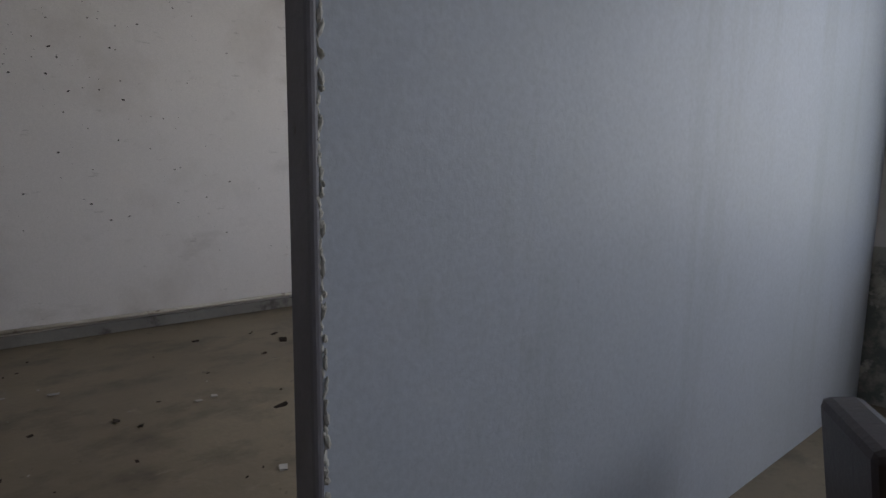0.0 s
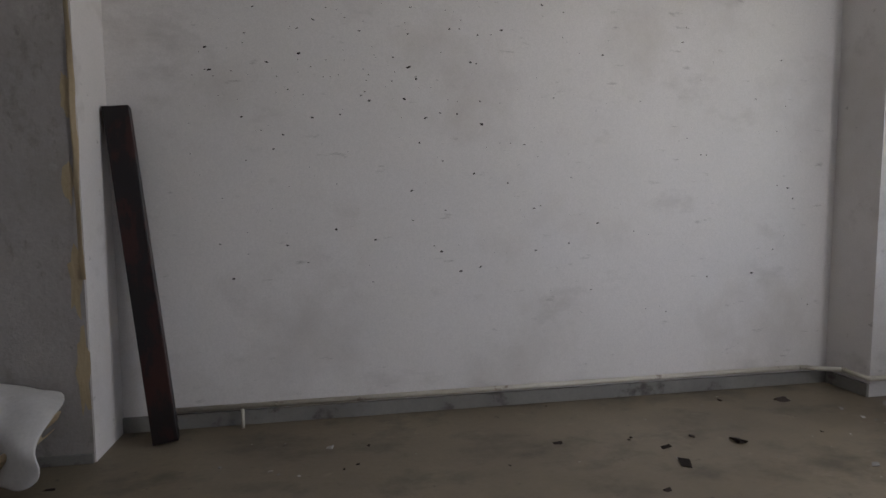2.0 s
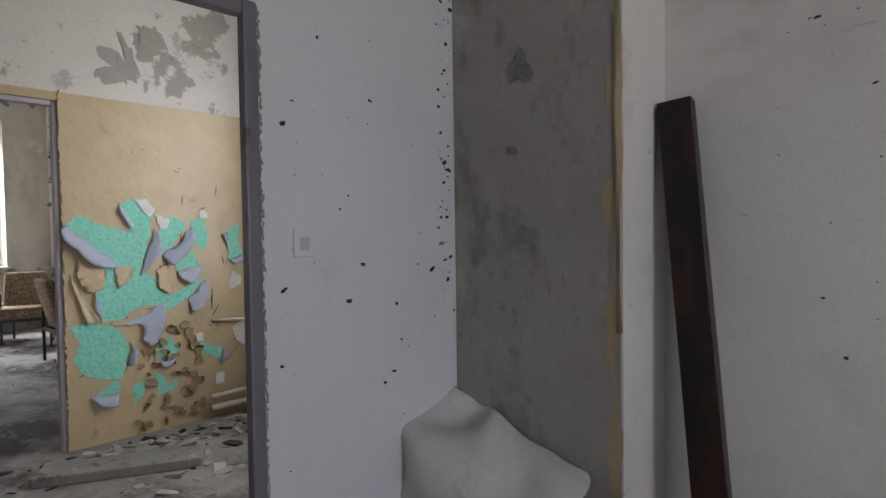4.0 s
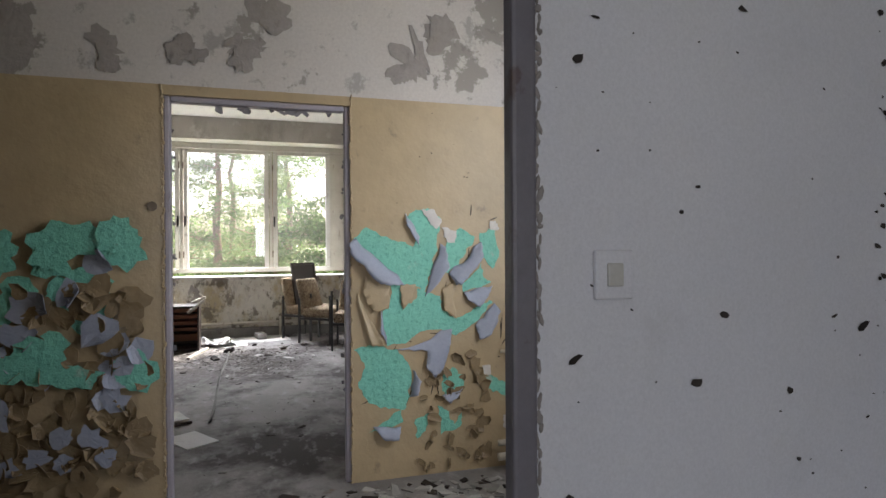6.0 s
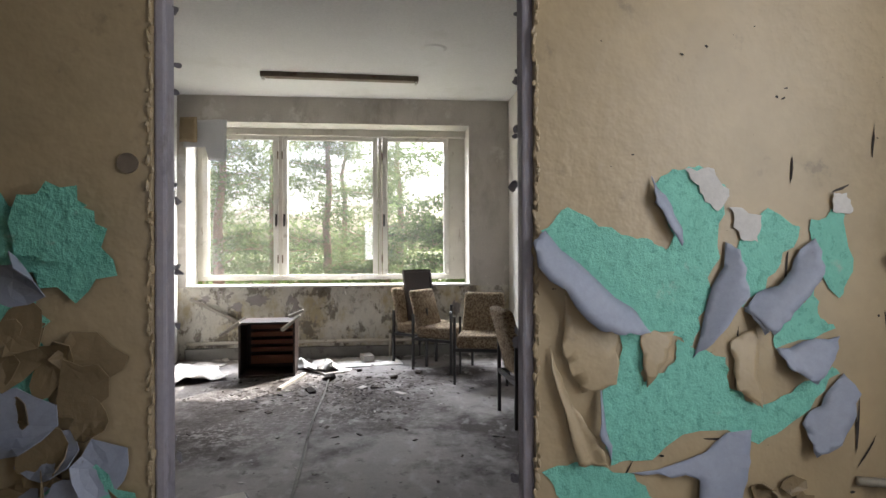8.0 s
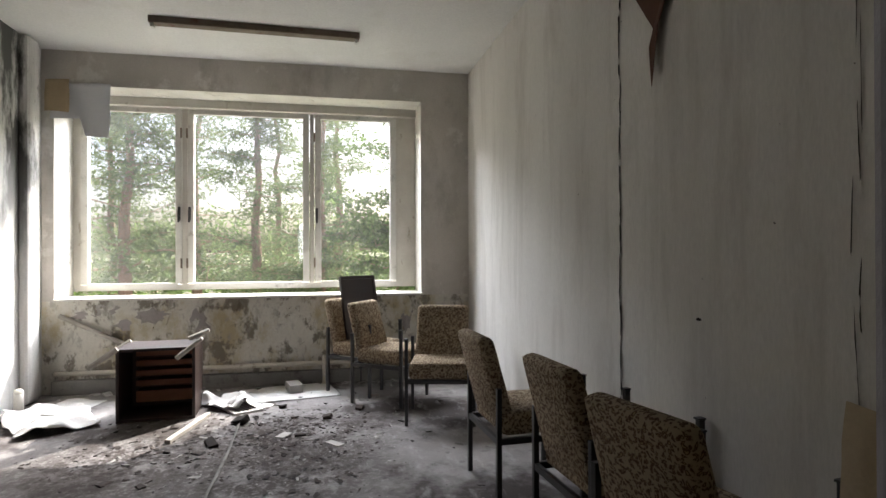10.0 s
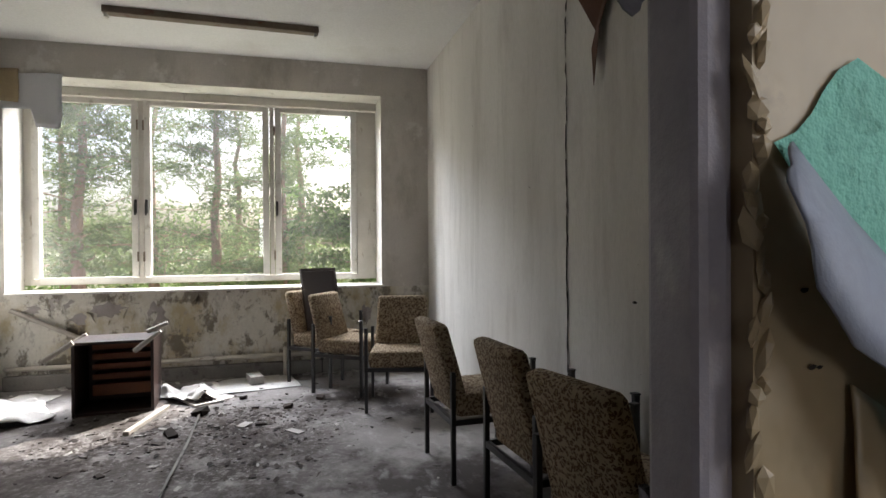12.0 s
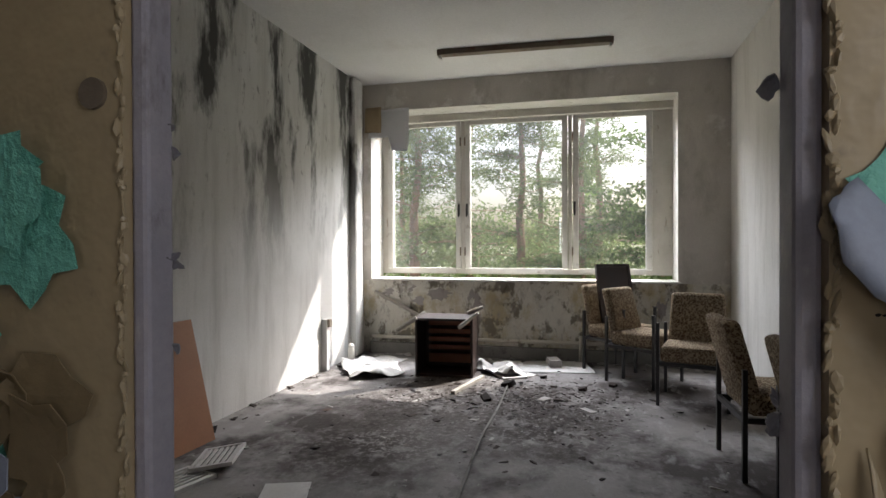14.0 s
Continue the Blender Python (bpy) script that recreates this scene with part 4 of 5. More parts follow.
# upper wall: broken render along the paint's edge
UPPER_BARE = thing("bared_render", "grey render where the limewash fell off", "peeling paint")
rnd = random.Random(90)
for cx, cy, rx, ry in ((3.72, 2.33, .06, .16), (3.66, 2.2, .05, .07), (2.83, 2.3, .09, .1), (2.55, 2.27, .07, .08), (2.2, 2.25, .11, .08), (1.8, 2.3, .16, .1), (3.9, 2.52, .14, .07), (2.95, 2.5, .1, .1), (1.5, 2.45, .2, .12)):
    flake_piece("bare_patch", GREYPLASTER, "", [(cx + rnd.uniform(-.05, .05), cy + rnd.uniform(-.06, .06), rx * rnd.uniform(.4, .9), ry * rnd.uniform(.4, .9), rnd.uniform(0, 3)) for q in range(5)], Matrix.Translation((-0.003, 0, 0)) @ ON_HALL, rnd.randint(0, 9999), 0.002, UPPER_BARE, 15, 0.4)

pipe_run("branch_pipe", [(-3.235, 4.235, 0.675), (-3.16, 4.55, 0.665), (-2.4, 4.58, 0.60)], 0.012, PIPEPAINT, "thin cream branch pipe coming out of the wall")
pipe_run("drain_pipe", [(-3.16, 4.19, 0.165), (-3.16, 4.66, 0.175)], 0.018, PIPEPAINT, "cream pipe low on the tan wall")
pipe_run("drain_pipe", [(-3.16, 4.19, 0.085), (-3.16, 4.66, 0.095)], 0.022, PIPEPAINT, "cream pipe low on the tan wall")
bm = bmesh.new()
rnd = random.Random(95)
for i in range(60):
    ragged(bm, rnd.uniform(-3.18, -2.3), rnd.uniform(0.1, 2.7), rnd.uniform(.02, .08), rnd.uniform(.02, .08), rnd.uniform(0, 6.3), 10, 0.35, 0.008 + rnd.random() * .01, rnd.uniform(.01, .05), 700 + i, 3)
bmesh.ops.transform(bm, matrix=Matrix.Translation((0, 4.69, 0)) @ Matrix(((1, 0, 0, 0), (0, 0, -1, 0), (0, 1, 0, 0), (0, 0, 0, 1))), verts=bm.verts)
solid(tagged(link("peeling_flakes", bm, FLAKE), "brown flakes curling off the damp wall", "peeling paint", kind="stuff"), 0.002)
litter("corridor_rubble", 260, lambda r: (-3.15 + abs(r.gauss(0, .45)), r.uniform(3.4, 4.65)), 31, RUBBLE, "pale fallen plaster crumbs on the corridor floor", 0.016)
litter("corridor_rubble", 160, lambda r: (-3.15 + abs(r.gauss(0, .3)), r.uniform(0.8, 4.6)), 32, DIRT, "dark fallen paint chips on the corridor floor", 0.018)
bm = bmesh.new()
box(bm, -0.40, 0.40, -0.11, 0.11, 0.0, 0.055, None, 0.008)
bmesh.ops.transform(bm, matrix=Matrix.Translation((-2.72, 3.50, 0.0)) @ Matrix.Rotation(radians(62), 4, "Z"), verts=bm.verts)
tagged(link("wooden_door_leaf", bm, OLDBOARD), "grey-white wooden board lying on the corridor floor", "board")


# ---- things: far room ----
def armchair_parts(parent):
    """Steel-framed visitor chair; faces local +y, base at the origin."""
    w, d, t = 0.25, 0.235, 0.013
    for sx in (-1, 1):
        bm = bmesh.new()
        box(bm, sx * w - t, sx * w + t, d - t, d + t, 0, 0.64, None, 0.003)
        part("front_leg", bm, BLACKTUBE, parent)
        bm = bmesh.new()
        box(bm, sx * w - t, sx * w + t, -d - t, -d + t, 0, 0.60, None, 0.003)
        part("back_leg", bm, BLACKTUBE, parent)
        part("side_rail", boxes((sx * w - 0.011, sx * w + 0.011, -d + t, d - t, 0.315, 0.345)), BLACKTUBE, parent)
        bm = bmesh.new()
        box(bm, sx * w - 0.016, sx * w + 0.016, d - 0.02, d + 0.016, 0.64, 0.648, None, 0.002)
        part("arm_cap", bm, BLACKTUBE, parent)
    part("cross_rail", boxes((-w + t, w - t, d - 0.011, d + 0.011, 0.315, 0.345)), BLACKTUBE, parent)
    part("cross_rail", boxes((-w + t, w - t, -d - 0.011, -d + 0.011, 0.315, 0.345)), BLACKTUBE, parent)
    bm = bmesh.new()
    box(bm, -w + 0.016, w - 0.016, -d + 0.03, d + 0.02, 0.345, 0.465, None, 0.03)
    for v in bm.verts:
        if v.co.z > 0.44:
            v.co.z += 0.015 * (1 - (v.co.x / w) ** 2)
    part("seat", bm, FABRIC, parent, "floral cream and brown seat cushion", True)
    bm = bmesh.new()
    box(bm, -w + 0.03, w - 0.03, -0.045, 0.045, 0.0, 0.47, None, 0.032)
    for v in bm.verts:
        v.co.y += -0.9 * max(0, v.co.z - 0.1) ** 2 * 0.5
        v.co.x *= 1 - 0.16 * max(0, v.co.z - 0.1)
    bmesh.ops.transform(bm, matrix=Matrix.Translation((0, -d + 0.065, 0.395)) @ Matrix.Rotation(radians(8), 4, "X"), verts=bm.verts)
    part("backrest", bm, FABRIC, parent, "floral cream and brown back cushion", True)


chair = thing("armchair", "visitor chair with floral cushions and black steel legs", "chair", group="chairs along the wall")
armchair_parts(chair)


def seat_at(x, y, facing, label=""):
    """facing: degrees from +x of the way that the chair looks."""
    c = copy_thing(chair, pose(x, y, 0, 0, 0, facing - 90))
    if label:
        c["label"] = label
    return c


chair.matrix_basis = pose(-8.10, 3.60, 0, 0, 0, 55 - 90)
seat_at(-8.50, 3.40, 50, "visitor chair with floral cushions under a dark leaning board")
seat_at(-7.46, 3.93, -14, "visitor chair with floral cushions close to the papered wall")
seat_at(-6.12, 4.13, 93, "visitor chair with floral cushions turned to the wall")
seat_at(-5.29, 4.23, 94, "visitor chair with greenish floral cushions turned to the wall")
seat_at(-4.63, 4.21, 102, "visitor chair with brown floral cushions turned to the wall")

# dark panel on the chair
pn = thing("leaning_picture", "dark brown framed board leaning on a chair", "board", Matrix.Translation((-8.62, 3.40, 0.47)) @ Euler((radians(12), 0, radians(-58))).to_matrix().to_4x4())
bm = bmesh.new()
box(bm, -0.2, 0.2, -0.012, 0.012, 0, 0.6, None, 0.003)
part("board", bm, WOODDARK, pn)
for r in ((-0.2, 0.2, 0.013, 0.022, 0.57, 0.6), (-0.2, 0.2, 0.013, 0.022, 0, 0.03), (-0.2, -0.17, 0.013, 0.022, 0.03, 0.57), (0.17, 0.2, 0.013, 0.022, 0.03, 0.57)):
    part("edging", boxes(r), WOODDARK, pn)

# overturned bedside cabinet
cab = thing("bedside_cabinet", "overturned dark wooden cabinet with open front and drawer runners", "cabinet", pose(-7.82, 1.76, 0, 0, 0, 4))
X0, X1, W2, HT, T = -0.42, 0.0, 0.28, 0.56, 0.022
for nm, r in (("side_panel", (X0, X1, -W2, -W2 + T, 0, HT)), ("side_panel", (X0, X1, W2 - T, W2, 0, HT)), ("bottom_panel", (X0, X1, -W2 + T, W2 - T, 0, T)), ("top_panel", (X0, X1, -W2 + T, W2 - T, HT - T, HT)), ("back_panel", (X0, X0 + 0.012, -W2 + T, W2 - T, T, HT - T))):
    bm = bmesh.new()
    box(bm, *r, None, 0.002)
    part(nm, bm, WOODDARK, cab)
for zz in (0.09, 0.22, 0.30, 0.38, 0.46):
    bm = bmesh.new()
    box(bm, X0 + 0.012, X0 + 0.16, -W2 + T + 0.06, W2 - T, zz, zz + (0.09 if zz < 0.2 else 0.045), None, 0.004)
    part("drawer_slat", bm, WOODIN, cab, "raw brown wooden slat")
for a, b in (((0.03, -W2 + 0.02, HT + 0.01), (0.05, -W2 - 0.17, HT - 0.12)), ((0.03, W2 - 0.13, HT - 0.08), (0.06, W2 + 0.06, HT + 0.07)), ((-0.38, -W2 + 0.02, HT + 0.01), (-0.36, -W2 - 0.14, HT - 0.09)), ((-0.38, W2 - 0.1, HT + 0.01), (-0.36, W2 + 0.06, HT + 0.08))):
    bm = bmesh.new()
    rod(bm, a, b, 0.022, 0.015, 6)
    part("leg", bm, WOODPALE, cab, "pale splintered wooden leg")
bm = bmesh.new()
box(bm, -0.33, 0.33, -0.02, 0.02, 0, 0.03, None, 0.004)
bmesh.ops.transform(bm, matrix=Matrix.Translation((-7.55, 2.06, 0.0)) @ Matrix.Rotation(radians(168), 4, "Z"), verts=bm.verts)
tagged(link("wooden_lath", bm, WOODPALE), "pale wooden lath lying beside the cabinet", "lath")

# ceiling lamp rail
lamp = thing("ceiling_lamp", "rusted fluorescent lamp rail without tubes", "ceiling lamp", pose(-7.97, 2.504, H, 0, 0, 2))
bm = bmesh.new()
box(bm, -0.045, 0.045, -0.825, 0.825, -0.055, 0.0, None, 0.006)
part("rail", bm, LAMPWOOD, lamp)
for yy in (-0.80, 0.80):
    bm = bmesh.new()
    box(bm, -0.03, 0.03, yy - 0.012, yy + 0.012, -0.085, -0.055, None, 0.004)
    part("lamp_holder", bm, SWITCHM, lamp, "yellowed lamp holder")
bm = bmesh.new()
bmesh.ops.create_cone(bm, cap_ends=True, segments=28, radius1=0.10, radius2=0.13, depth=0.012, matrix=Matrix.Translation((-7.1, 3.42, H - 0.006)))
tagged(link("ceiling_rose", bm, CEIL), "flat pale round cover on the ceiling", "ceiling cover")

# pipes under the window
pipe_run("heating_pipe", [(-8.86, 0.62, 0.19), (-8.86, 4.4, 0.20)], 0.022, PIPEPAINT, "cream heating pipe under the window")
pipe_run("pipe_stub", [(-8.80, 3.02, 0.0), (-8.80, 3.02, 0.27)], 0.018, PIPEPAINT, "short upright cream pipe stub")
bm = bmesh.new()
box(bm, -8.9, -8.83, 0.6, 4.5, 0, 0.13, None, 0.01)
tagged(link("baseboard", bm, CONCRETE), "crumbling concrete skirting under the window", "skirting", kind="structure")
bm = bmesh.new()
rod(bm, (-8.86, 0.66, 0.72), (-8.84, 1.45, 0.33), 0.022, seg=8)
tagged(link("leaning_lath", bm, WOODPALE), "pale lath leaning under the window", "lath")

# flaps of torn paint and paper under and beside the window
rnd = random.Random(120)
bm = bmesh.new()
for i in range(70):
    x, y = rnd.choice((rnd.uniform(.7, 1.9), rnd.uniform(1.9, 4.0))), rnd.uniform(.25, .82)
    ragged(bm, x, y, rnd.uniform(.02, .08), rnd.uniform(.02, .07), rnd.uniform(0, 6.3), 11, 0.4, 0.004, rnd.uniform(.005, .03), 900 + i, 3)
bmesh.ops.transform(bm, matrix=ON_WIN_B, verts=bm.verts)
solid(tagged(link("loose_paint", bm, PARAPET), "loose paint flaps under the window", "peeling paint", kind="stuff"), 0.002)
WIN_BARE = thing("bared_render", "grey render bared under the window", "peeling paint")
for i, (cx, cy, rx, ry) in enumerate(((.95, .74, .2, .06), (1.42, .70, .16, .07), (1.2, .62, .1, .05), (1.85, .62, .09, .12), (3.85, .6, .06, .12))):
    flake_piece("bare_patch", GREYPLASTER, "", [(cx, cy, rx, ry, rnd.uniform(-.2, .2))], ON_WIN_B, 950 + i, 0.003, WIN_BARE, 18, 0.35)
crumpled("hanging_wallpaper", 10, 10, lambda u, v: (-8.885 + 0.05 * v * v, 0.60 + 0.48 * u, 2.86 - (0.34 + 0.16 * (u > 0.55)) * v), SPOTWALL, "wallpaper sheet hanging over the window's corner", "wallpaper", 9, 0.012, 0.002)
crumpled("hanging_wallpaper", 5, 8, lambda u, v: (-8.86 + 0.02 * v, 0.55 + 0.20 * u, 2.88 - 0.30 * v), BEIGE, "beige back of torn wallpaper by the window", "wallpaper", 10, 0.012, 0.002)

# right wall: seam, torn wedge, marks
bm = bmesh.new()
rnd = random.Random(130)
z = 0.1
while z < 3.1:
    h = rnd.uniform(.05, .2)
    ragged(bm, -5.716 + rnd.uniform(-.008, .008), z + h / 2, rnd.uniform(.004, .013), h * .6, 0, 10, 0.4, 0.003, 0.004, rnd.random(), 2)
    z += h * rnd.uniform(.8, 1.5)
bmesh.ops.transform(bm, matrix=ON_RIGHT_B, verts=bm.verts)
tagged(link("wall_crack", bm, CHIP), "dark gaping seam in the wallpaper", "crack")
bm = bmesh.new()
vs = [bm.verts.new(p) for p in ((-5.66, 2.75, .004), (-5.12, 2.75, .012), (-5.22, 2.45, .03), (-5.33, 2.30, .03), (-5.375, 2.03, .035), (-5.42, 2.22, .02), (-5.40, 2.30, .01), (-5.58, 2.53, .006))]
bm.faces.new(vs)
bmesh.ops.transform(bm, matrix=ON_RIGHT_B, verts=bm.verts)
solid(tagged(link("torn_wallpaper", bm, REDBROWN), "brown wedge where wallpaper was torn off", "wallpaper"), 0.003)
marks("wall_marks", ON_RIGHT_B, 26, -7.6, -3.6, 0.7, 2.9, 16, 0.007, "dark nail holes in the wallpaper")
crumpled("wallpaper_sheet", 8, 16, lambda u, v: (-4.42 + 0.75 * u, 4.49 - 0.05 * (1 - v) - 0.03 * u, 0.0 + 0.86 * v), BEIGE, "beige torn sheet hanging low on the wall", "wallpaper", 12, 0.02, 0.003)
bm = bmesh.new()
z = 0.8
while z < 3.1:
    h = rnd.uniform(.1, .3)
    ragged(bm, -4.40 + rnd.uniform(-.02, .02), z + h / 2, rnd.uniform(.0015, .004), h * .6, rnd.uniform(-.06, .06), 10, 0.4, 0.003, 0.004, rnd.random(), 2)
    z += h
bmesh.ops.transform(bm, matrix=ON_RIGHT_B, verts=bm.verts)
tagged(link("wall_crack", bm, CHIP), "thin dark seam in the wallpaper", "crack")

# left side: board, duct, floor plates
bm = bmesh.new()
box(bm, -0.37, 0.37, -0.004, 0.004, 0, 0.80, None, 0.001)
bmesh.ops.transform(bm, matrix=Matrix.Translation((-5.40, 0.72, 0.002)) @ Euler((radians(13.5), 0, radians(-3))).to_matrix().to_4x4(), verts=bm.verts)
tagged(link("hardboard_sheet", bm, HARDBOARD), "orange-brown hardboard sheet leaning on the wall", "board")
bm = bmesh.new()
box(bm, -7.86, -7.79, 0.5, 0.56, 0, 0.52, None, 0.006)
duct = tagged(link("cable_duct", bm, LEFTWALL), "white upright cable duct with a socket", "cable duct")
bm = bmesh.new()
box(bm, -7.855, -7.795, 0.555, 0.585, 0.44, 0.52, None, 0.005)
part("socket", bm, LAMPWOOD, duct, "dark old socket")
pipe_run("pipe_stub", [(-8.25, 0.62, 0.0), (-8.25, 0.62, 0.17)], 0.035, TRIMWHITE, "short white pipe stub by the wall")


def grate(x, y, turn, tilt, name="vent_grate"):
    g = thing(name, "dark slotted plate lying on the floor", "grate", pose(x, y, 0.03 if tilt else 0.0, tilt, 0, turn))
    part("frame", boxes((-.16, .16, -.12, -.10, 0, .02), (-.16, .16, .10, .12, 0, .02), (-.16, -.14, -.10, .10, 0, .02), (.14, .16, -.10, .10, 0, .02)), PAPER, g)
    part("backing", boxes((-.14, .14, -.10, .10, 0, .006)), WOODDARK, g)
    for i in range(6):
        part("slat", boxes((-.14, .14, -.09 + i * .034, -.075 + i * .034, .006, .016)), PAPER, g)


grate(-5.42, 1.02, 20, 8)
grate(-5.12, 0.98, -15, 0)
grate(-8.02, 2.36, 30, 0)
for x, y, sx, sy, tn, mat, lab in ((-5.1, 1.62, .17, .12, 20, PAPER, "dirty white card lying on the floor"), (-4.25, 2.42, .16, .11, 35, PAPER, "dirty white card lying on the floor"), (-7.0, 3.1, .07, .03, 40, RUBBLE, "broken tile piece on the floor"), (-7.25, 2.75, .06, .035, -30, RUBBLE, "broken tile piece on the floor"), (-8.55, 2.75, .11, .06, 15, RUBBLE, "pale brick lying on paper")):
    bm = bmesh.new()
    hh = 0.07 if "brick" in lab else 0.008
    zz = 0.012 if "brick" in lab else 0.0
    box(bm, -sx, sx, -sy, sy, zz, zz + hh, None, 0.002)
    bmesh.ops.transform(bm, matrix=Matrix.Translation((x, y, 0)) @ Matrix.Rotation(radians(tn), 4, "Z"), verts=bm.verts)
    tagged(link("brick" if "brick" in lab else "card" if "card" in lab else "tile_piece", bm, mat), lab, "brick" if "brick" in lab else "debris")
bk = thing("book", "tattered dark book lying open on the floor", "book", pose(-4.75, 2.22, 0, 0, 0, 25))
bm = bmesh.new()
box(bm, -.15, .15, -.1, .1, 0, .02, None, .003)
part("cover", bm, WOODDARK, bk)
bm = bmesh.new()
box(bm, -.13, .13, -.085, .085, .021, .035, None, .004)
part("pages", bm, WOODPALE, bk)


def lying(name, x, y, w, d, turn, seed, mat, label, amp=0.05, lift=0.03):
    c, s = math.cos(turn), math.sin(turn)
    f = lambda u, v: (x + c * (u - .5) * w - s * (v - .5) * d, y + s * (u - .5) * w + c * (v - .5) * d, lift * math.sin(u * 7 + v * 5) * math.sin(v * 3.1) + lift * .6)
    return crumpled(name, 32, 24, f, mat, label, "paper", seed, amp, 0.003, lift)


lying("crumpled_paper", -7.95, 0.98, 0.75, 0.55, 0.5, 21, PAPER, "crumpled white paper on the sunlit floor", 0.05, 0.05)
lying("crumpled_paper", -8.35, 0.95, 0.5, 0.35, -0.2, 22, PAPER, "flat white paper near the wall", 0.02, 0.01)
lying("crumpled_cloth", -8.15, 2.28, 0.5, 0.32, 0.9, 23, PAPER, "crumpled white cloth beside the cabinet", 0.06, 0.07)
lying("wallpaper_sheet", -8.5, 2.72, 0.55, 0.8, 0.2, 24, PAPER, "white wallpaper sheet flat on the floor", 0.012, 0.006)
crumpled("floor_strip", 4, 40, lambda u, v: (-7.8 + 3.2 * v, 2.38 + 0.10 * v + 0.02 * u + 0.012 * math.sin(v * 9), 0.008 + 0.02 * u * (0.5 + 0.5 * math.sin(v * 14))), CONCRETE, "lifted strip of floor covering along a seam", "floor strip", 25, 0.004, 0.002)


def heap(cx, cy, sx, sy):
    return lambda r: (min(max(cx + r.gauss(0, sx), -8.75), -3.6), min(max(cy + r.gauss(0, sy), .6), 4.4))


rnd = random.Random(140)
bm = bmesh.new()
for i in range(260):
    cx, cy, s = rnd.choice(((-7.25, 2.85, .34), (-7.15, 1.8, .3), (-6.6, 2.9, .3), (-7.6, 2.4, .3)))
    ragged(bm, cx + rnd.gauss(0, s * 1.1), cy + rnd.gauss(0, s * .8), rnd.uniform(.006, .04), rnd.uniform(.005, .02), rnd.uniform(-.5, .5), 10, 0.45, 0.0022 + i * 0.00002, 0, 1500 + i, 2)
tagged(link("dirt_patches", bm, DIRT), "dark trodden dirt on the grey floor", "dirt", kind="stuff")
litter("debris", 900, heap(-7.3, 2.75, .42, .36), 41, DIRT, "dark dirt and broken bits in the middle of the floor", 0.0055)
litter("debris", 200, heap(-7.35, 1.85, .4, .5), 42, DIRT, "dark crumbs round the cabinet", 0.007)
litter("debris", 110, heap(-7.3, 2.6, .6, .6), 43, RUBBLE, "pale broken plaster pieces", 0.009)
litter("debris", 150, heap(-6.2, 2.5, 1.2, .9), 44, DIRT, "scattered dark crumbs", 0.009)
litter("debris", 120, heap(-5.6, 2.4, 1.3, .9), 45, RUBBLE, "scattered pale crumbs", 0.009)
litter("debris", 150, lambda r: (-8.82 + abs(r.gauss(0, .12)), r.uniform(.7, 4.3)), 46, RUBBLE, "fallen plaster along the window wall", 0.016)
litter("debris", 70, lambda r: (r.uniform(-8.4, -3.6), .52 + abs(r.gauss(0, .07))), 47, DIRT, "dirt along the wall's foot", 0.015)
litter("debris", 14, heap(-7.5, 2.85, .35, .3), 48, DIRT, "larger dark lumps", 0.022, 0.8)

# ---- outside ----
bm = bmesh.new()
bmesh.ops.create_grid(bm, x_segments=2, y_segments=2, size=900, matrix=Matrix.Translation((0, 0, -0.55)))
tagged(link("ground", bm, GROUND), "sandy forest ground with grass", "ground", kind="structure")


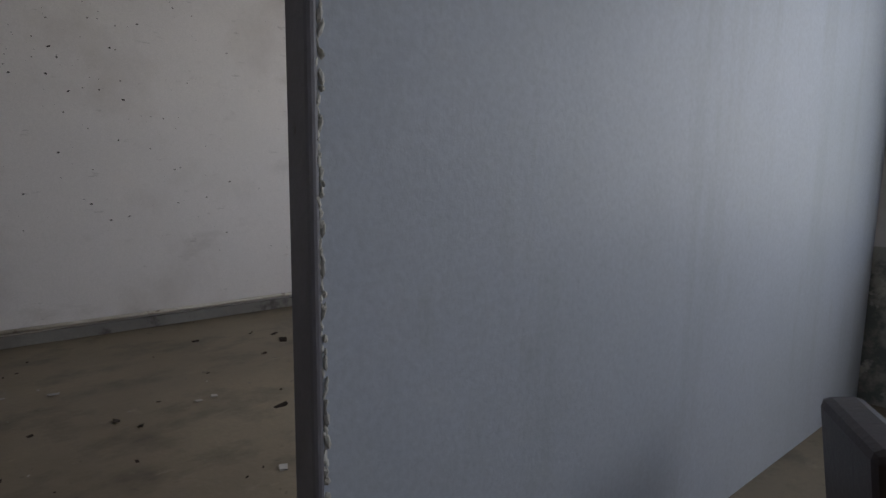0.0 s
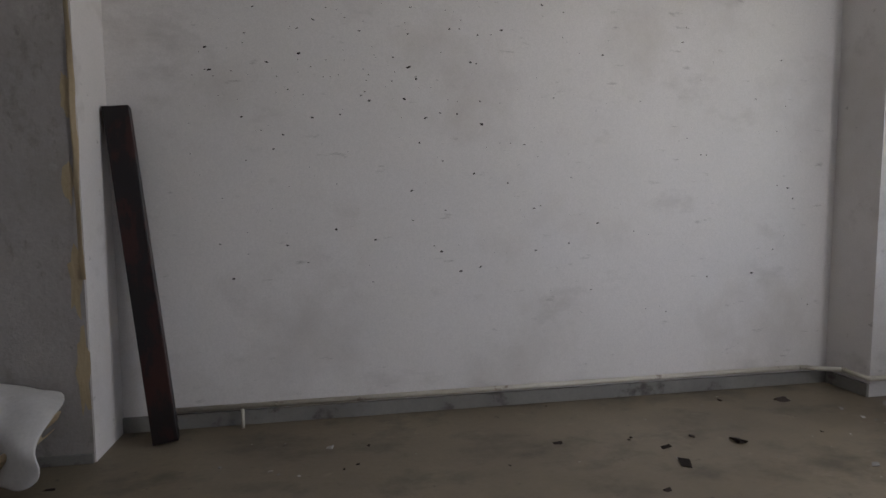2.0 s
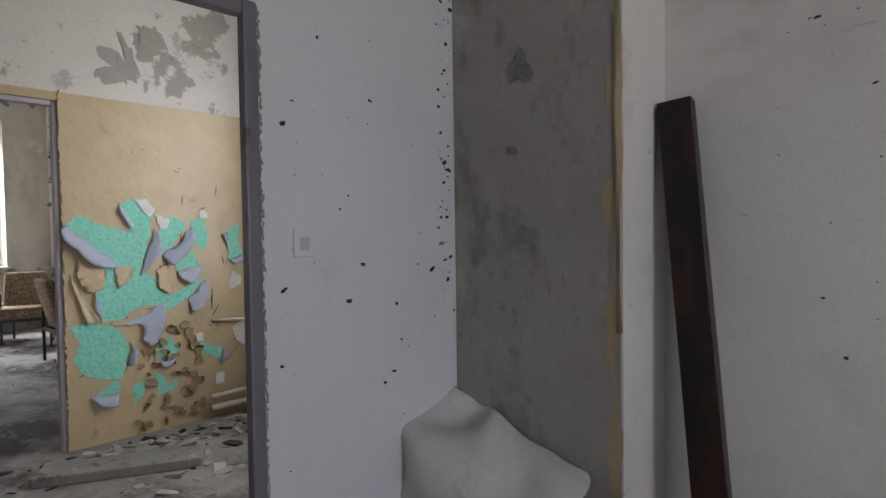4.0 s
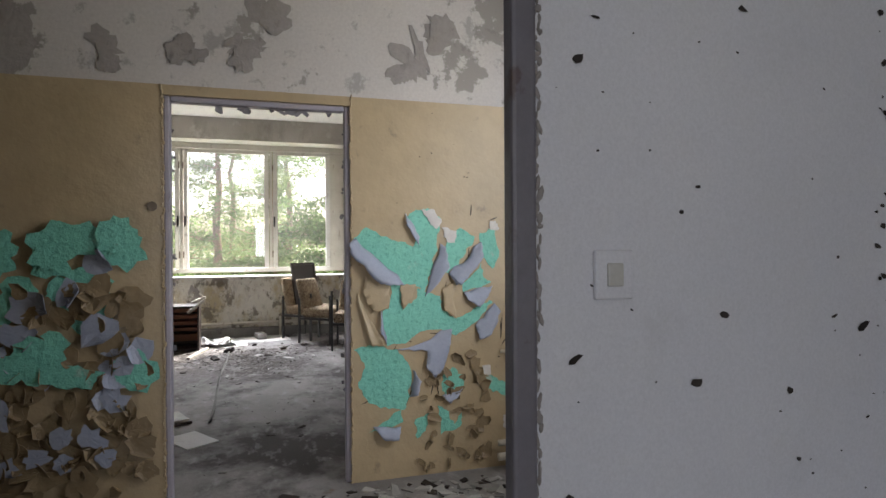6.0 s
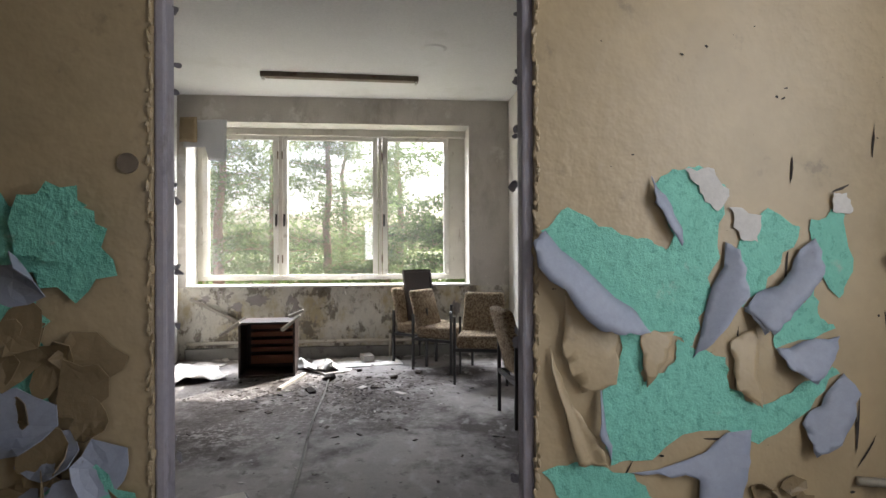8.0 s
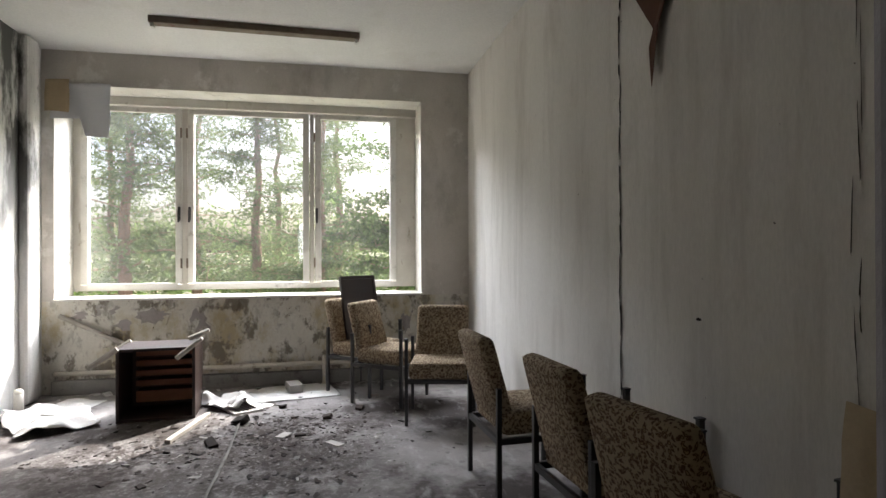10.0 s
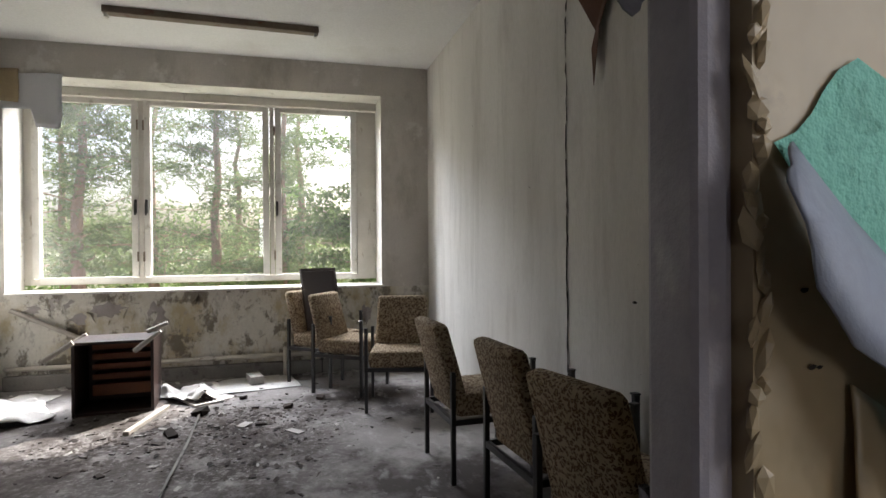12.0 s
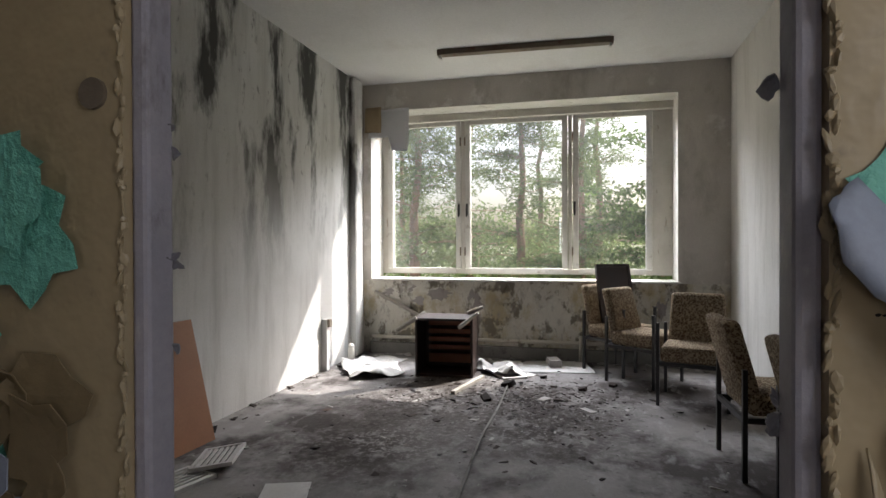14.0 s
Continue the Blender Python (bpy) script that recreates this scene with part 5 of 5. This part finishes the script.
def tree(x, y, h, crown0, spread, needle, seed, leaves, label, size):
    rnd = random.Random(seed)
    t = thing("pine_tree" if needle else "birch_tree", label, "tree", pose(x, y, -0.6), "trees outside")
    bm = bmesh.new()
    segs = 9
    pts = [Vector((rnd.uniform(-.1, .1) * i * .25, rnd.uniform(-.1, .1) * i * .25, h * i / segs)) for i in range(segs + 1)]
    r0 = 0.012 * h + 0.05
    for i in range(segs):
        rod(bm, pts[i], pts[i + 1] + Vector((0, 0, .02)), r0 * (1 - .92 * i / segs), r0 * (1 - .92 * (i + 1) / segs), 8)
    tips = []
    for i in range(int(h * 5.5)):
        f = crown0 + (1 - crown0) * rnd.random() ** 1.1
        base = pts[0].lerp(pts[-1], f)
        a = rnd.uniform(0, 6.28)
        ln = spread * (1.12 - f * .8) * rnd.uniform(.5, 1.1)
        prev = base
        rr = 0.025 * (1.2 - f)
        for k in range(1, 4):
            q = base + Vector((math.cos(a + rnd.uniform(-.15, .15)), math.sin(a + rnd.uniform(-.15, .15)), rnd.uniform(-.15, .35))) * ln * k / 3
            rod(bm, prev, q, rr * (1.1 - k * .25), rr * (.85 - k * .25), 5)
            tips.append((prev.copy(), q.copy()))
            prev = q
    part("trunk", bm, BARK, t)
    verts, faces = [], []
    for i in range(leaves):
        p, q = rnd.choice(tips)
        c = p.lerp(q, rnd.random()) + Vector((rnd.gauss(0, .16), rnd.gauss(0, .16), rnd.gauss(0, .11)))
        if needle:
            for k in range(3):
                d = Vector((rnd.gauss(0, 1), rnd.gauss(0, 1), rnd.gauss(.2, .7))).normalized() * size * rnd.uniform(.7, 1.5)
                s = d.cross(Vector((rnd.gauss(0, 1), rnd.gauss(0, 1), rnd.gauss(0, 1)))).normalized() * size * .16
                n = len(verts)
                verts += [c - s, c + s, c + d]
                faces.append((n, n + 1, n + 2))
        else:
            d = Vector((rnd.gauss(0, 1), rnd.gauss(0, 1), rnd.gauss(-.3, .7))).normalized() * size
            s = d.cross(Vector((rnd.gauss(0, 1), rnd.gauss(0, 1), rnd.gauss(0, 1)))).normalized() * size * .42
            n = len(verts)
            verts += [c - d, c + s, c + d, c - s]
            faces.append((n, n + 1, n + 2, n + 3))
    me = bpy.data.meshes.new("crown")
    me.from_pydata(verts, [], faces)
    me.materials.append(PINE if needle else LEAF)
    ob = new("crown", me)
    ob.parent = t
    return t


PL, BL = "scots pine with reddish trunk and sparse needles", "young birch with bright green leaves"
first = None
for i, (x, y, h, c0, sp, ndl, lv) in enumerate(((-15.5, -0.9, 8, .16, 2.3, 1, 5000), (-18.0, 1.3, 8, .08, 2.2, 1, 6000), (-17.0, 2.9, 7.5, .08, 2.0, 1, 6000), (-20.5, -0.6, 9, .06, 2.6, 1, 5000), (-16.2, 4.7, 7, .04, 2.0, 0, 12000),
                                                 (-21.5, 3.4, 9, .06, 2.6, 1, 5000), (-24, -4.0, 9, .05, 3, 1, 5000), (-25, 6.5, 9, .05, 3, 0, 6000), (-26, 1.2, 9, .05, 3, 1, 5000), (-20, -4.5, 8, .05, 2.8, 1, 5000), (-20, 7.5, 8, .05, 2.6, 0, 7000))):
    tree(x, y, h, c0, sp, ndl, 800 + i, lv, PL if ndl else BL, 0.10 if ndl else 0.075)
for i, (x, y, h) in enumerate(((15, 6.5, 10), (17, 9.5, 12), (14.5, 11, 10), (19, 13.0, 12), (21, 8, 13))):
    tree(x, y, h, .2, 1.7, 1, 860 + i, 7000, PL, 0.1)
rnd = random.Random(870)
verts, faces = [], []
for i in range(30000):
    x, y = rnd.choice(((-rnd.uniform(19, 40), rnd.uniform(-14, 17)),) * 3 + ((rnd.uniform(16, 30), rnd.uniform(2, 22)),))
    c = Vector((x, y, -0.55 + (1.3 if abs(x) < 24 else 3.6) * rnd.random() ** 1.3))
    d = Vector((rnd.gauss(0, 1), rnd.gauss(0, 1), rnd.gauss(.5, .6))).normalized() * .13
    s = d.cross(Vector((rnd.gauss(0, 1), rnd.gauss(0, 1), rnd.gauss(0, 1)))).normalized() * .045
    n = len(verts)
    verts += [c - d, c + s, c + d, c - s]
    faces.append((n, n + 1, n + 2, n + 3))
me = bpy.data.meshes.new("undergrowth")
me.from_pydata(verts, [], faces)
me.materials.append(LEAF)
tagged(new("undergrowth", me), "low green undergrowth between the trees", "undergrowth", kind="stuff")
